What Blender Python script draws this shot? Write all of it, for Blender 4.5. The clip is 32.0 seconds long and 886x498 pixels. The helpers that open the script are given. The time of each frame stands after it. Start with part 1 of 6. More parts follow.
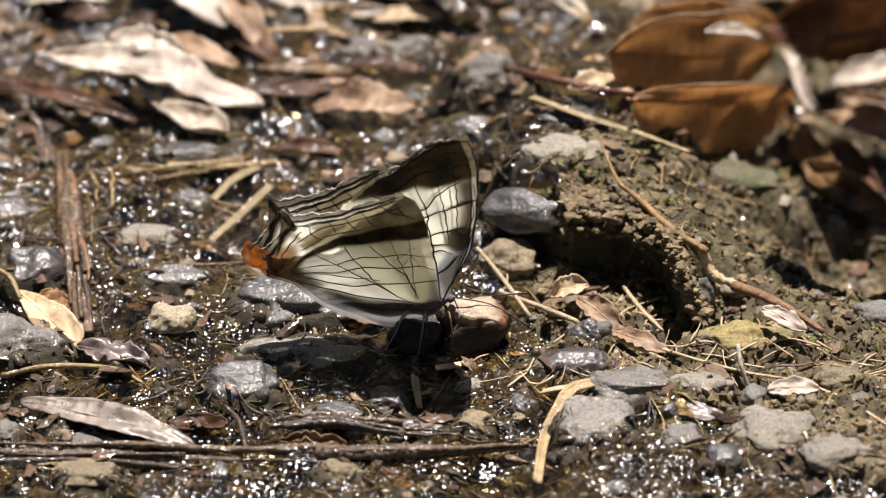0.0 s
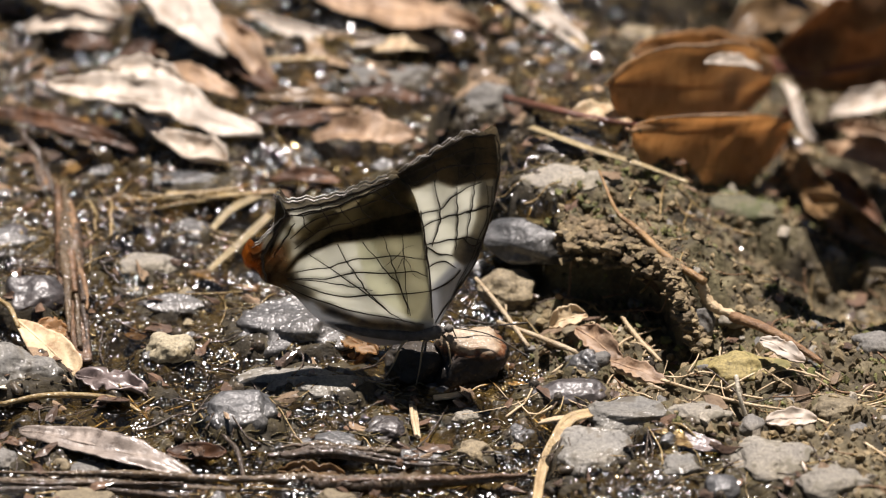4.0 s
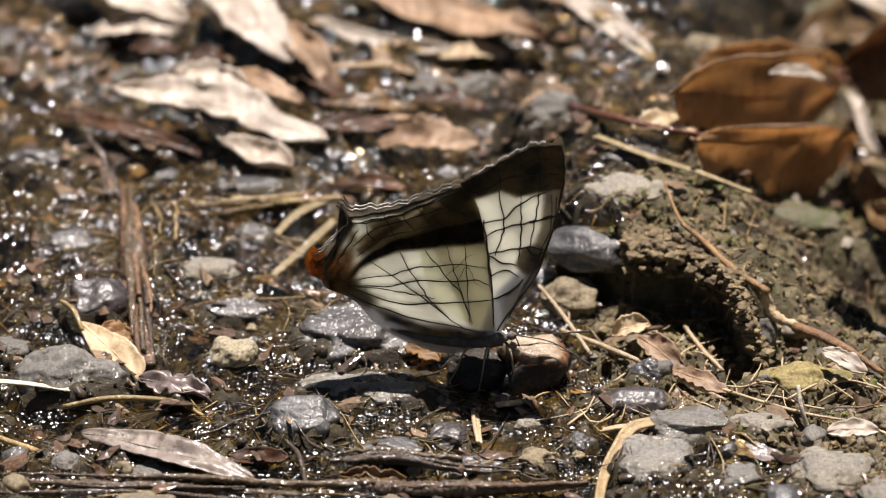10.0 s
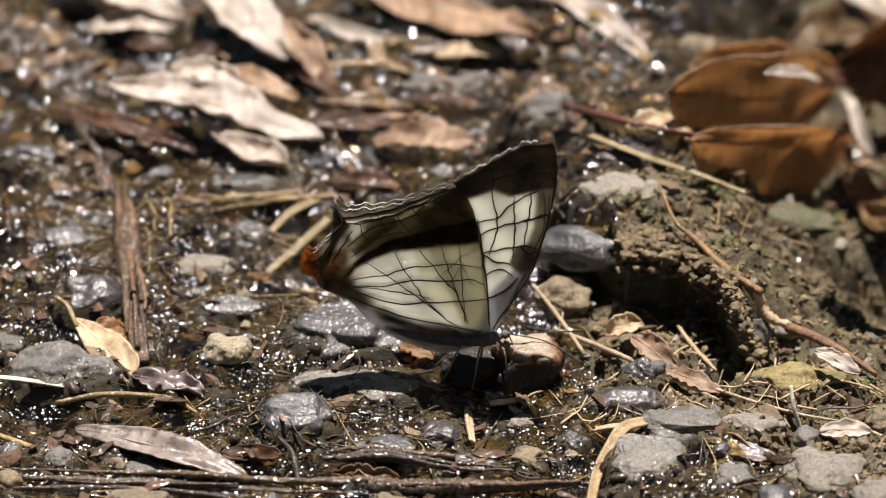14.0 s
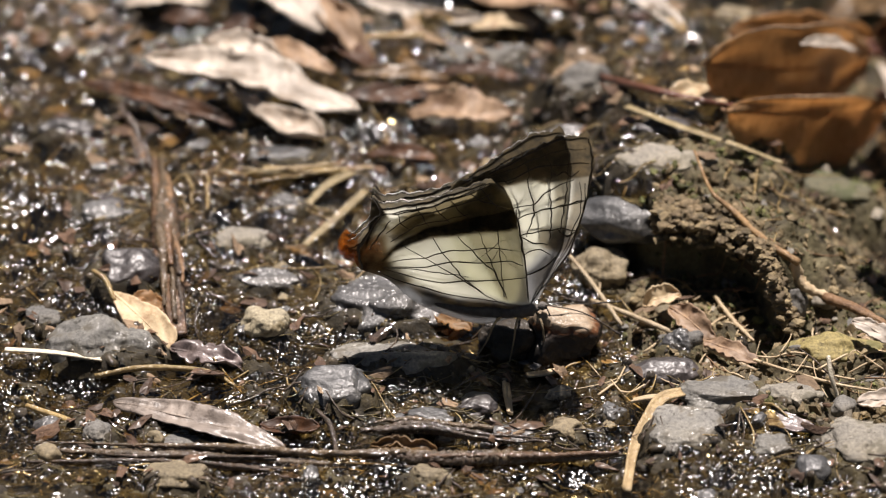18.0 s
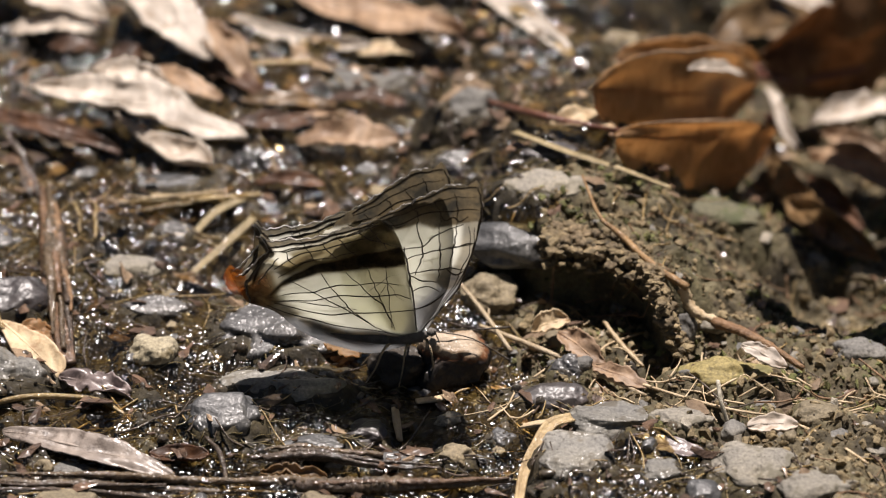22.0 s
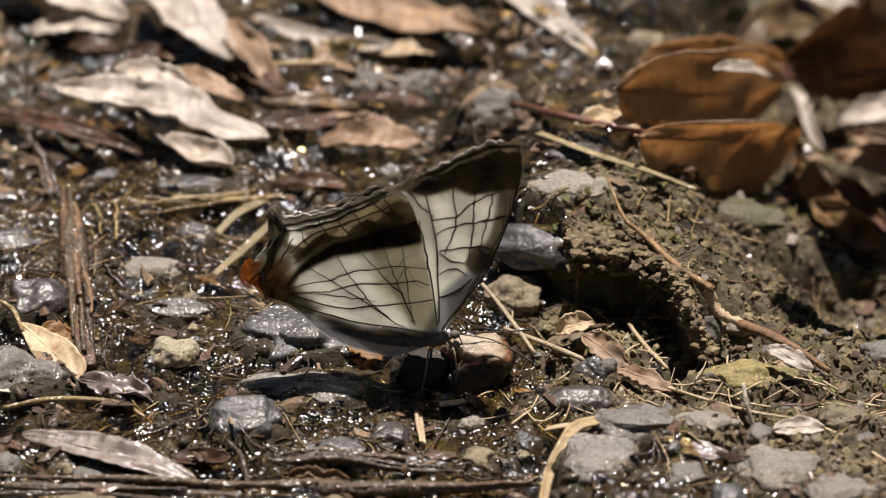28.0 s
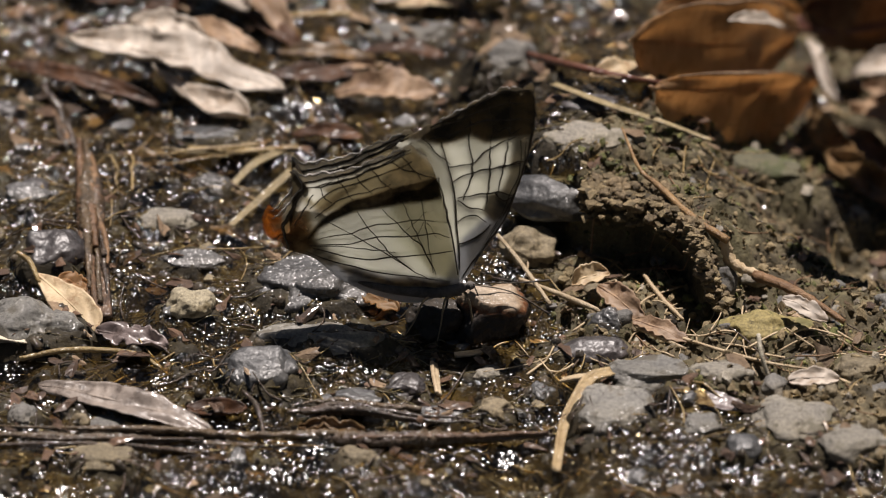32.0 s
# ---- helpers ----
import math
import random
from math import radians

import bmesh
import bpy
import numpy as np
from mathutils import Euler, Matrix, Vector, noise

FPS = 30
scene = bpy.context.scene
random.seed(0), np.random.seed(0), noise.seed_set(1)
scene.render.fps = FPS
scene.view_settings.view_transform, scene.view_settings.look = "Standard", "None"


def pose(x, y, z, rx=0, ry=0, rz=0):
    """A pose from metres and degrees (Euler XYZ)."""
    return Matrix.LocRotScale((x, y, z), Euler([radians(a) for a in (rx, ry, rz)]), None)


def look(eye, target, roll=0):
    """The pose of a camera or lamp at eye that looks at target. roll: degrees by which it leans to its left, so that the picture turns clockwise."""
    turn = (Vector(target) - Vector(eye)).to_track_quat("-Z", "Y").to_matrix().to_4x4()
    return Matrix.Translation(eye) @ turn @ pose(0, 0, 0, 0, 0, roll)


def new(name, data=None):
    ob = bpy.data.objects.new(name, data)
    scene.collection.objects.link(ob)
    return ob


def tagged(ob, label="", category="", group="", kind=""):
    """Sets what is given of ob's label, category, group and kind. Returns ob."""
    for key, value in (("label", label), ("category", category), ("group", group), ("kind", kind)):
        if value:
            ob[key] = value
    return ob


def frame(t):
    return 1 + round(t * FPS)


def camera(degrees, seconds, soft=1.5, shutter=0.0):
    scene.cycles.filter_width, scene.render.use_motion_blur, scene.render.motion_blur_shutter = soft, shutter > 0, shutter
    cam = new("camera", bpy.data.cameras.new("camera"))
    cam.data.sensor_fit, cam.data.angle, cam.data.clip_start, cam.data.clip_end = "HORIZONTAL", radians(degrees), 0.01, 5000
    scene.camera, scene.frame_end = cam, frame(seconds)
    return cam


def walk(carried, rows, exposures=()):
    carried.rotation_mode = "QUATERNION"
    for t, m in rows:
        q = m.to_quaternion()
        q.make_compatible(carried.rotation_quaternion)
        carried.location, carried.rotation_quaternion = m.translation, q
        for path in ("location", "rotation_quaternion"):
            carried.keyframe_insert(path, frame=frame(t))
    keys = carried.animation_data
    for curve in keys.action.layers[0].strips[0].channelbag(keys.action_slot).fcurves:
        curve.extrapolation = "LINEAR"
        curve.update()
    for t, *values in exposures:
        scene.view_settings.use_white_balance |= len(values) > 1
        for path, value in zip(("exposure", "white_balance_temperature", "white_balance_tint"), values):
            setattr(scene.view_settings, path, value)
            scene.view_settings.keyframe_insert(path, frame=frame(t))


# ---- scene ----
MM = 0.001

# camera: hand-held telephoto, turning about one standpoint
cam = camera(5.25, 32.0, soft=1.12)
DIST, TILT = 1.40, radians(32)
EYE = Vector((0, -DIST * math.cos(TILT), DIST * math.sin(TILT)))
AIM = look(EYE, (0, 0, 0))
cam.data.dof.use_dof = True
cam.data.dof.focus_distance = 1.364
cam.data.dof.aperture_fstop = 19.0


def turned(right, down, roll, near):
    """The camera's pose when the view is shifted by so many degrees, rolled, and moved mm nearer."""
    return AIM @ pose(0, 0, -near * MM, down, right, roll)


walk(cam, [(t, turned(right, down, roll, near)) for t, right, down, roll, near in (
    (0, 0.008, -0.178, -0.14, 0.5), (0.5, -0.045, -0.208, -0.02, 0.5), (1, 0.026, -0.236, -0.15, 0.5), (1.5, -0.025, -0.245, -0.27, 0.5),
    (2, 0.033, -0.184, -0.30, 0.5), (2.5, 0.124, -0.159, -0.15, 0.5), (3, 0.130, -0.162, -0.01, 0.5), (3.5, 0.081, -0.141, -0.05, 0.5),
    (4, -0.000, 0.000, 0.00, 0.5), (4.5, 0.021, -0.025, -0.00, 0.5), (6.5, 0.070, 0.026, 0.09, 1.2), (7, 0.052, 0.023, 0.32, 0.8),
    (7.5, 0.155, 0.028, 0.47, -0.1), (8, 0.213, 0.148, 0.45, -0.4), (8.5, 0.203, -0.052, 0.65, -0.3), (9, 0.200, -0.109, 0.69, 0.1),
    (9.5, 0.239, -0.096, 0.61, -0.7), (10, 0.378, 0.044, 0.61, -1.9), (10.5, 0.377, 0.208, 0.57, -3.0), (11, 0.302, 0.254, 0.58, -3.1),
    (11.5, 0.217, 0.104, 0.95, -2.8), (12, 0.185, 0.178, 0.88, -2.6), (12.5, 0.309, 0.190, 1.00, -3.0), (13, 0.344, 0.180, 0.94, -3.4),
    (13.5, 0.330, 0.057, 0.95, -3.5), (15.5, 0.401, 0.023, 0.99, -4.5), (16, 0.370, 0.028, 1.00, -4.5), (16.5, 0.423, -0.058, 0.97, -3.6),
    (17, 0.392, -0.123, 0.62, -3.4), (17.5, 0.416, -0.141, 0.69, -4.0), (18, 0.562, -0.132, 0.69, -4.6), (18.5, 0.531, -0.038, 0.70, -5.3),
    (19, 0.519, -0.039, 0.77, -4.5), (19.5, 0.400, -0.121, 0.49, -3.8), (20, 0.298, -0.071, 0.48, -3.1), (20.5, 0.091, -0.008, 0.22, -3.3),
    (21, 0.004, 0.052, 0.34, -3.4), (21.5, -0.054, 0.073, 0.34, -4.1), (22, -0.099, 0.023, 0.35, -3.5), (22.5, -0.162, 0.058, 0.34, -3.4),
    (23, -0.085, 0.041, 0.31, -3.4), (23.5, 0.000, 0.162, 0.31, -4.1), (24, -0.056, 0.283, 0.38, -3.3), (24.5, -0.069, 0.258, 0.41, 2.6),
    (25, -0.062, 0.164, 0.42, 7.6), (25.5, -0.017, 0.046, 0.26, 9.2), (26, 0.100, -0.039, 0.33, 8.6), (26.5, 0.052, 0.053, 0.32, 8.8),
    (28.5, 0.020, 0.030, 0.38, 7.3), (29, -0.091, 0.163, 0.34, 7.8), (29.5, -0.100, 0.083, 0.29, 9.1), (30, -0.044, -0.069, 0.27, 8.3),
    (30.5, 0.046, -0.164, 0.31, 8.1), (31, 0.138, -0.247, 0.32, 6.7), (31.5, 0.113, -0.244, 0.34, 6.1), (32, 0.131, -0.257, 0.36, 5.0))],
    exposures=[(t, 0.92 + stops) for t, stops in ((0, 0.0), (4, 0.0), (9, -0.08), (12, -0.12), (18, -0.16), (24, -0.24), (29, -0.36), (30, -0.38), (32, -0.6))])

# light: high sun behind the subject, open sky dimmed by trees
SUN_EL, SUN_AZ = radians(75), radians(8)
world = bpy.data.worlds.new("sky")
scene.world = world
world.use_nodes = True
wn = world.node_tree
sky = wn.nodes.new("ShaderNodeTexSky")
sky.sky_type = "NISHITA"
sky.sun_disc = False
sky.sun_elevation = SUN_EL
sky.sun_rotation = SUN_AZ
wn.links.new(sky.outputs[0], wn.nodes["Background"].inputs[0])
wn.nodes["Background"].inputs[1].default_value = 0.014
sun = new("sun", bpy.data.lights.new("sun", "SUN"))
sun.data.energy = 5.0
sun.data.angle = radians(0.53)
sun.data.color = (1.0, 0.90, 0.85)
sun.matrix_world = look((math.cos(SUN_EL) * math.sin(SUN_AZ), math.cos(SUN_EL) * math.cos(SUN_AZ), math.sin(SUN_EL)), (0, 0, 0))


# ---- materials ----
def material(name):
    m = bpy.data.materials.new(name)
    m.use_nodes = True
    nt = m.node_tree
    return m, nt, nt.nodes["Principled BSDF"]


def node(nt, kind, **inputs):
    n = nt.nodes.new(kind)
    for k, v in inputs.items():
        n.inputs[k.replace("_", " ")].default_value = v
    return n


def noise_tex(nt, scale, detail=4.0, rough=0.6, vec=None, warp=0.0):
    n = node(nt, "ShaderNodeTexNoise", Scale=scale, Detail=detail, Roughness=rough, Distortion=warp)
    nt.links.new(vec or nt.nodes.new("ShaderNodeTexCoord").outputs["Object"], n.inputs["Vector"])
    return n.outputs["Fac"]


def ramp(nt, fac, stops):
    r = nt.nodes.new("ShaderNodeValToRGB")
    els = r.color_ramp.elements
    while len(els) < len(stops):
        els.new(0.5)
    for e, (p, c) in zip(els, stops):
        e.position, e.color = p, (*c, 1)
    nt.links.new(fac, r.inputs[0])
    return r.outputs[0]


def mix(nt, a, b, fac, mode="MIX"):
    n = nt.nodes.new("ShaderNodeMix")
    n.data_type, n.blend_type = "RGBA", mode
    for sock, v in ((n.inputs[0], fac), (n.inputs[6], a), (n.inputs[7], b)):
        if isinstance(v, (int, float)):
            sock.default_value = v
        elif isinstance(v, tuple):
            sock.default_value = (*v, 1)
        else:
            nt.links.new(v, sock)
    return n.outputs[2]


def bump(nt, bsdf, height, strength, dist, prev=None):
    b = node(nt, "ShaderNodeBump", Strength=strength, Distance=dist)
    nt.links.new(height, b.inputs["Height"])
    if prev:
        nt.links.new(prev, b.inputs["Normal"])
    nt.links.new(b.outputs[0], bsdf.inputs["Normal"])
    return b.outputs[0]


def random_tint(nt, col, low=0.75, high=1.2):
    info = nt.nodes.new("ShaderNodeObjectInfo")
    g = ramp(nt, info.outputs["Random"], [(0, (low, low, low)), (1, (high, high * 0.98, high * 0.95))])
    return mix(nt, col, g, 1.0, "MULTIPLY")


def island_tint(nt, col, low=0.5, high=1.5):
    geo = nt.nodes.new("ShaderNodeNewGeometry")
    g = ramp(nt, geo.outputs["Random Per Island"], [(0, (low, low * 0.97, low * 0.9)), (0.5, (1, 0.95, 0.88)), (1, (high, high, high))])
    return mix(nt, col, g, 1.0, "MULTIPLY")


def stone_material(name, dark, light, wet=0.0, grain=900, fleck=None, rough=0.75, shine=0.29, ripple=1150, chop=0.9, cover=0.3):
    m, nt, b = material(name)
    co = nt.nodes.new("ShaderNodeTexCoord").outputs["Object"]
    big = noise_tex(nt, 160, 5, 0.6, co)
    fine = noise_tex(nt, grain * 2.2, 4, 0.7, co)
    col = ramp(nt, big, [(0.3, dark), (0.7, light)])
    g = ramp(nt, fine, [(0.3, (0.4, 0.4, 0.4)), (0.5, (0.95, 0.95, 0.95)), (0.72, (1.5, 1.5, 1.5))])
    col = mix(nt, col, g, 0.85, "MULTIPLY")
    pits = ramp(nt, noise_tex(nt, 1100, 2, 0.5, co), [(0.62, (1, 1, 1)), (0.70, (0.3, 0.28, 0.25))])
    col = mix(nt, col, pits, 0.8, "MULTIPLY")
    if fleck:
        fl = ramp(nt, noise_tex(nt, 330, 3, 0.5, co), [(0.56, (0, 0, 0)), (0.64, (1, 1, 1))])
        col = mix(nt, col, fleck, fl)
    stain = ramp(nt, noise_tex(nt, 85, 5, 0.65, co), [(0.38, (1.08, 1.08, 1.08)), (0.52, (0.95, 0.92, 0.84)), (0.66, (0.6, 0.54, 0.40))])
    col = mix(nt, col, stain, 0.7, "MULTIPLY")
    col = random_tint(nt, col, 0.8, 1.2)
    nt.links.new(col, b.inputs["Base Color"])
    b.inputs["Roughness"].default_value = rough
    first = bump(nt, b, noise_tex(nt, grain, 5, 0.65, co), 0.5, 0.0004)
    bump(nt, b, fine, 0.5, 0.00015, first)
    if wet:
        film = ramp(nt, noise_tex(nt, 130, 3, 0.6, co), [(cover, (0, 0, 0)), (cover + 0.12, (wet, wet, wet))])
        nt.links.new(film, b.inputs["Coat Weight"])
        b.inputs["Coat IOR"].default_value = 1.7
        b.inputs["Coat Roughness"].default_value = shine
        cb = node(nt, "ShaderNodeBump", Strength=1.0, Distance=chop * MM)
        nt.links.new(noise_tex(nt, ripple, 0.4, 0.5, co, 0.25), cb.inputs["Height"])
        nt.links.new(cb.outputs[0], b.inputs["Coat Normal"])
    return m


def leaf_material(name, dark, light, spot, trans=0.25, rough=0.55, vein=0.16, wet=0.0, blotch=150):
    m, nt, b = material(name)
    co = nt.nodes.new("ShaderNodeTexCoord").outputs["Object"]
    col = ramp(nt, noise_tex(nt, blotch, 5, 0.6, co), [(0.3, dark), (0.68, light)])
    sp = ramp(nt, noise_tex(nt, 420, 4, 0.7, co), [(0.53, (0, 0, 0)), (0.68, (0.75, 0.75, 0.75))])
    col = mix(nt, col, spot, sp)
    fib = node(nt, "ShaderNodeTexWave", Scale=120.0, Distortion=14.0, Detail=4.0)
    nt.links.new(co, fib.inputs["Vector"])
    f = ramp(nt, fib.outputs["Fac"], [(0.2, (1 - vein, 1 - vein, 1 - vein)), (0.8, (1.1, 1.1, 1.1))])
    col = mix(nt, col, f, 0.6, "MULTIPLY")
    col = random_tint(nt, col, 0.85, 1.12)
    nt.links.new(col, b.inputs["Base Color"])
    b.inputs["Roughness"].default_value = rough
    first = bump(nt, b, fib.outputs["Fac"], 0.25, 0.0003)
    bump(nt, b, noise_tex(nt, 1300, 4, 0.6, co), 0.4, 0.0003, first)
    if wet:
        b.inputs["Coat Weight"].default_value = wet
        b.inputs["Coat Roughness"].default_value = 0.18
        cb = node(nt, "ShaderNodeBump", Strength=0.6, Distance=0.0005)
        nt.links.new(noise_tex(nt, 800, 0.5, 0.5, co), cb.inputs["Height"])
        nt.links.new(cb.outputs[0], b.inputs["Coat Normal"])
    tr = nt.nodes.new("ShaderNodeBsdfTranslucent")
    nt.links.new(col, tr.inputs[0])
    mx = nt.nodes.new("ShaderNodeMixShader")
    mx.inputs[0].default_value = trans
    nt.links.new(b.outputs[0], mx.inputs[1])
    nt.links.new(tr.outputs[0], mx.inputs[2])
    nt.links.new(mx.outputs[0], nt.nodes["Material Output"].inputs[0])
    return m


def fibre_material(name, dark, light, rough=0.5, wet=0.0):
    m, nt, b = material(name)
    co = nt.nodes.new("ShaderNodeTexCoord").outputs["Object"]
    col = ramp(nt, noise_tex(nt, 420, 5, 0.7, co), [(0.3, dark), (0.7, light)])
    col = random_tint(nt, col, 0.8, 1.2)
    nt.links.new(col, b.inputs["Base Color"])
    b.inputs["Roughness"].default_value = rough
    b.inputs["Coat Weight"].default_value = wet
    b.inputs["Coat IOR"].default_value = 1.6
    b.inputs["Coat Roughness"].default_value = 0.17
    bump(nt, b, noise_tex(nt, 1800, 4, 0.7, co), 0.8, 0.0004)
    cb = node(nt, "ShaderNodeBump", Strength=1.0, Distance=0.0007)
    nt.links.new(noise_tex(nt, 1300, 0.5, 0.5, co, 0.5), cb.inputs["Height"])
    nt.links.new(cb.outputs[0], b.inputs["Coat Normal"])
    return m


STONE_GREY = stone_material("grey_stone", (0.085, 0.084, 0.08), (0.215, 0.21, 0.20))
STONE_SPECK = stone_material("speckled_stone", (0.15, 0.14, 0.12), (0.33, 0.31, 0.265), fleck=(0.15, 0.14, 0.11))
STONE_DAMP = stone_material("damp_pale_stone", (0.115, 0.112, 0.102), (0.275, 0.27, 0.25), wet=0.6, fleck=(0.12, 0.11, 0.09), rough=0.7, cover=0.45)
STONE_WET = stone_material("wet_grey_stone", (0.05, 0.05, 0.05), (0.145, 0.144, 0.146), wet=1.0, rough=0.5)
STONE_GLOSS = stone_material("dripping_grey_stone", (0.05, 0.05, 0.05), (0.15, 0.149, 0.15), wet=1.0, rough=0.5, shine=0.28, ripple=1250, chop=1.0, cover=0.34)
STONE_BLUE = stone_material("wet_blue_grey_stone", (0.035, 0.037, 0.039), (0.115, 0.118, 0.124), wet=0.6, rough=0.45, shine=0.33, ripple=1200, chop=0.7, cover=0.42)
STONE_DARK = stone_material("dark_slate_stone", (0.018, 0.017, 0.017), (0.075, 0.064, 0.066), wet=0.5, rough=0.5, shine=0.4, ripple=1000, chop=0.4)
STONE_PALE = stone_material("cream_stone", (0.24, 0.21, 0.14), (0.44, 0.40, 0.30), fleck=(0.16, 0.13, 0.07))
STONE_TAN = stone_material("tan_stone", (0.13, 0.105, 0.065), (0.30, 0.255, 0.17))
STONE_GREEN = stone_material("mossy_stone", (0.15, 0.125, 0.045), (0.33, 0.275, 0.12), fleck=(0.13, 0.12, 0.045))


def banded_stone():
    """Pale top, iron-stained band, and below it the front's shade painted in black."""
    m = stone_material("rust_banded_stone", (0.10, 0.055, 0.02), (0.36, 0.27, 0.17), wet=0.25)
    nt = m.node_tree
    b = nt.nodes["Principled BSDF"]
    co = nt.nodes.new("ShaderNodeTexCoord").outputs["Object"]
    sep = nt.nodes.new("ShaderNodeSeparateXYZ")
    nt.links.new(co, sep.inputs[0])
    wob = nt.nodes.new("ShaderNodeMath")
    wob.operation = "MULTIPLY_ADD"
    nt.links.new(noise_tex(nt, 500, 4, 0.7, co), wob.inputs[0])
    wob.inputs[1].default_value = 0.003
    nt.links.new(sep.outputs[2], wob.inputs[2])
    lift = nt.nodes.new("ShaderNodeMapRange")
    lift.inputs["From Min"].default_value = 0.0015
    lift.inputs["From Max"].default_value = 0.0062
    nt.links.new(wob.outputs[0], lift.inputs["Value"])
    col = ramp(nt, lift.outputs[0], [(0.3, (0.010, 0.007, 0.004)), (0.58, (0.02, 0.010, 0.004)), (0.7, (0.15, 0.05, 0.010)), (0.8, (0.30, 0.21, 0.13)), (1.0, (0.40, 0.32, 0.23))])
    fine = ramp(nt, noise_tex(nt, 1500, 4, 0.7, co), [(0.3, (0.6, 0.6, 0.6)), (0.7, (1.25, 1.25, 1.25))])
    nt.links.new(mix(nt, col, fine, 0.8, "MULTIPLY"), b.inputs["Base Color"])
    return m


STONE_MOSS = stone_material("dull_mossy_stone", (0.05, 0.048, 0.028), (0.14, 0.135, 0.085), fleck=(0.06, 0.07, 0.025))
STONE_BLACK = stone_material("shade_black_stone", (0.010, 0.008, 0.005), (0.035, 0.024, 0.012), wet=0.15, rough=0.7)
STONE_BAND = banded_stone()
LEAF_PALE = leaf_material("bleached_leaf", (0.27, 0.225, 0.18), (0.70, 0.63, 0.545), (0.28, 0.20, 0.13), 0.15)
LEAF_TAN = leaf_material("tan_leaf", (0.17, 0.105, 0.06), (0.42, 0.29, 0.185), (0.12, 0.06, 0.03), 0.15)
LEAF_PINK = leaf_material("pinkish_wet_leaf", (0.10, 0.08, 0.066), (0.41, 0.35, 0.30), (0.06, 0.042, 0.03), 0.1, 0.4, wet=0.6)
LEAF_MAUVE = leaf_material("mauve_wet_leaf", (0.06, 0.046, 0.045), (0.23, 0.185, 0.175), (0.04, 0.028, 0.022), 0.1, 0.4, wet=0.6)
LEAF_YELLOW = leaf_material("yellow_leaf", (0.54, 0.41, 0.24), (0.76, 0.62, 0.41), (0.34, 0.19, 0.09), 0.2)
LEAF_BROWN = leaf_material("brown_leaf", (0.52, 0.335, 0.175), (0.74, 0.53, 0.31), (0.40, 0.24, 0.115), 0.72, 0.45, 0.05, blotch=70)
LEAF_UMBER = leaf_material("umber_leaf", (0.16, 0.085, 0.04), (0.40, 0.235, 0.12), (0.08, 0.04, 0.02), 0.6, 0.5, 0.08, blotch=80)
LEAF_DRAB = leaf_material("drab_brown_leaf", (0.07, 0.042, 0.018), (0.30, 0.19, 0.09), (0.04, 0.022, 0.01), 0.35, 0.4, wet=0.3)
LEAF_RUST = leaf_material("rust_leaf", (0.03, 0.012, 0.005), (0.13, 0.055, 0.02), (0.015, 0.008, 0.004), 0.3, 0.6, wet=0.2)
STRAW = fibre_material("straw", (0.34, 0.25, 0.14), (0.62, 0.51, 0.35))
STRAW_DULL = fibre_material("dull_straw", (0.12, 0.09, 0.04), (0.32, 0.26, 0.14), 0.5, 0.3)
STRAW_TAN = fibre_material("tan_straw", (0.26, 0.18, 0.085), (0.54, 0.41, 0.22), 0.5, 0.2)
STRAW_WET = fibre_material("wet_straw", (0.20, 0.13, 0.045), (0.42, 0.31, 0.13), 0.35, 0.7)
GRASS_PALE = fibre_material("pale_grass", (0.50, 0.44, 0.32), (0.78, 0.72, 0.58))
BARK = fibre_material("wet_bark", (0.014, 0.009, 0.005), (0.075, 0.046, 0.024), 0.55, 0.8)
BARK_RED = fibre_material("wet_reddish_bark", (0.04, 0.02, 0.009), (0.19, 0.105, 0.05), 0.55, 0.4)
BARK_BROWN = fibre_material("wet_brown_bark", (0.03, 0.019, 0.008), (0.14, 0.09, 0.04), 0.5, 0.9)
TWIG = fibre_material("brown_twig", (0.10, 0.05, 0.022), (0.30, 0.18, 0.09))
TWIG_GOLD = fibre_material("golden_twig", (0.16, 0.085, 0.03), (0.42, 0.26, 0.11), 0.45, 0.15)
TWIG_RED = fibre_material("red_twig", (0.08, 0.025, 0.015), (0.20, 0.075, 0.04), 0.4, 0.4)


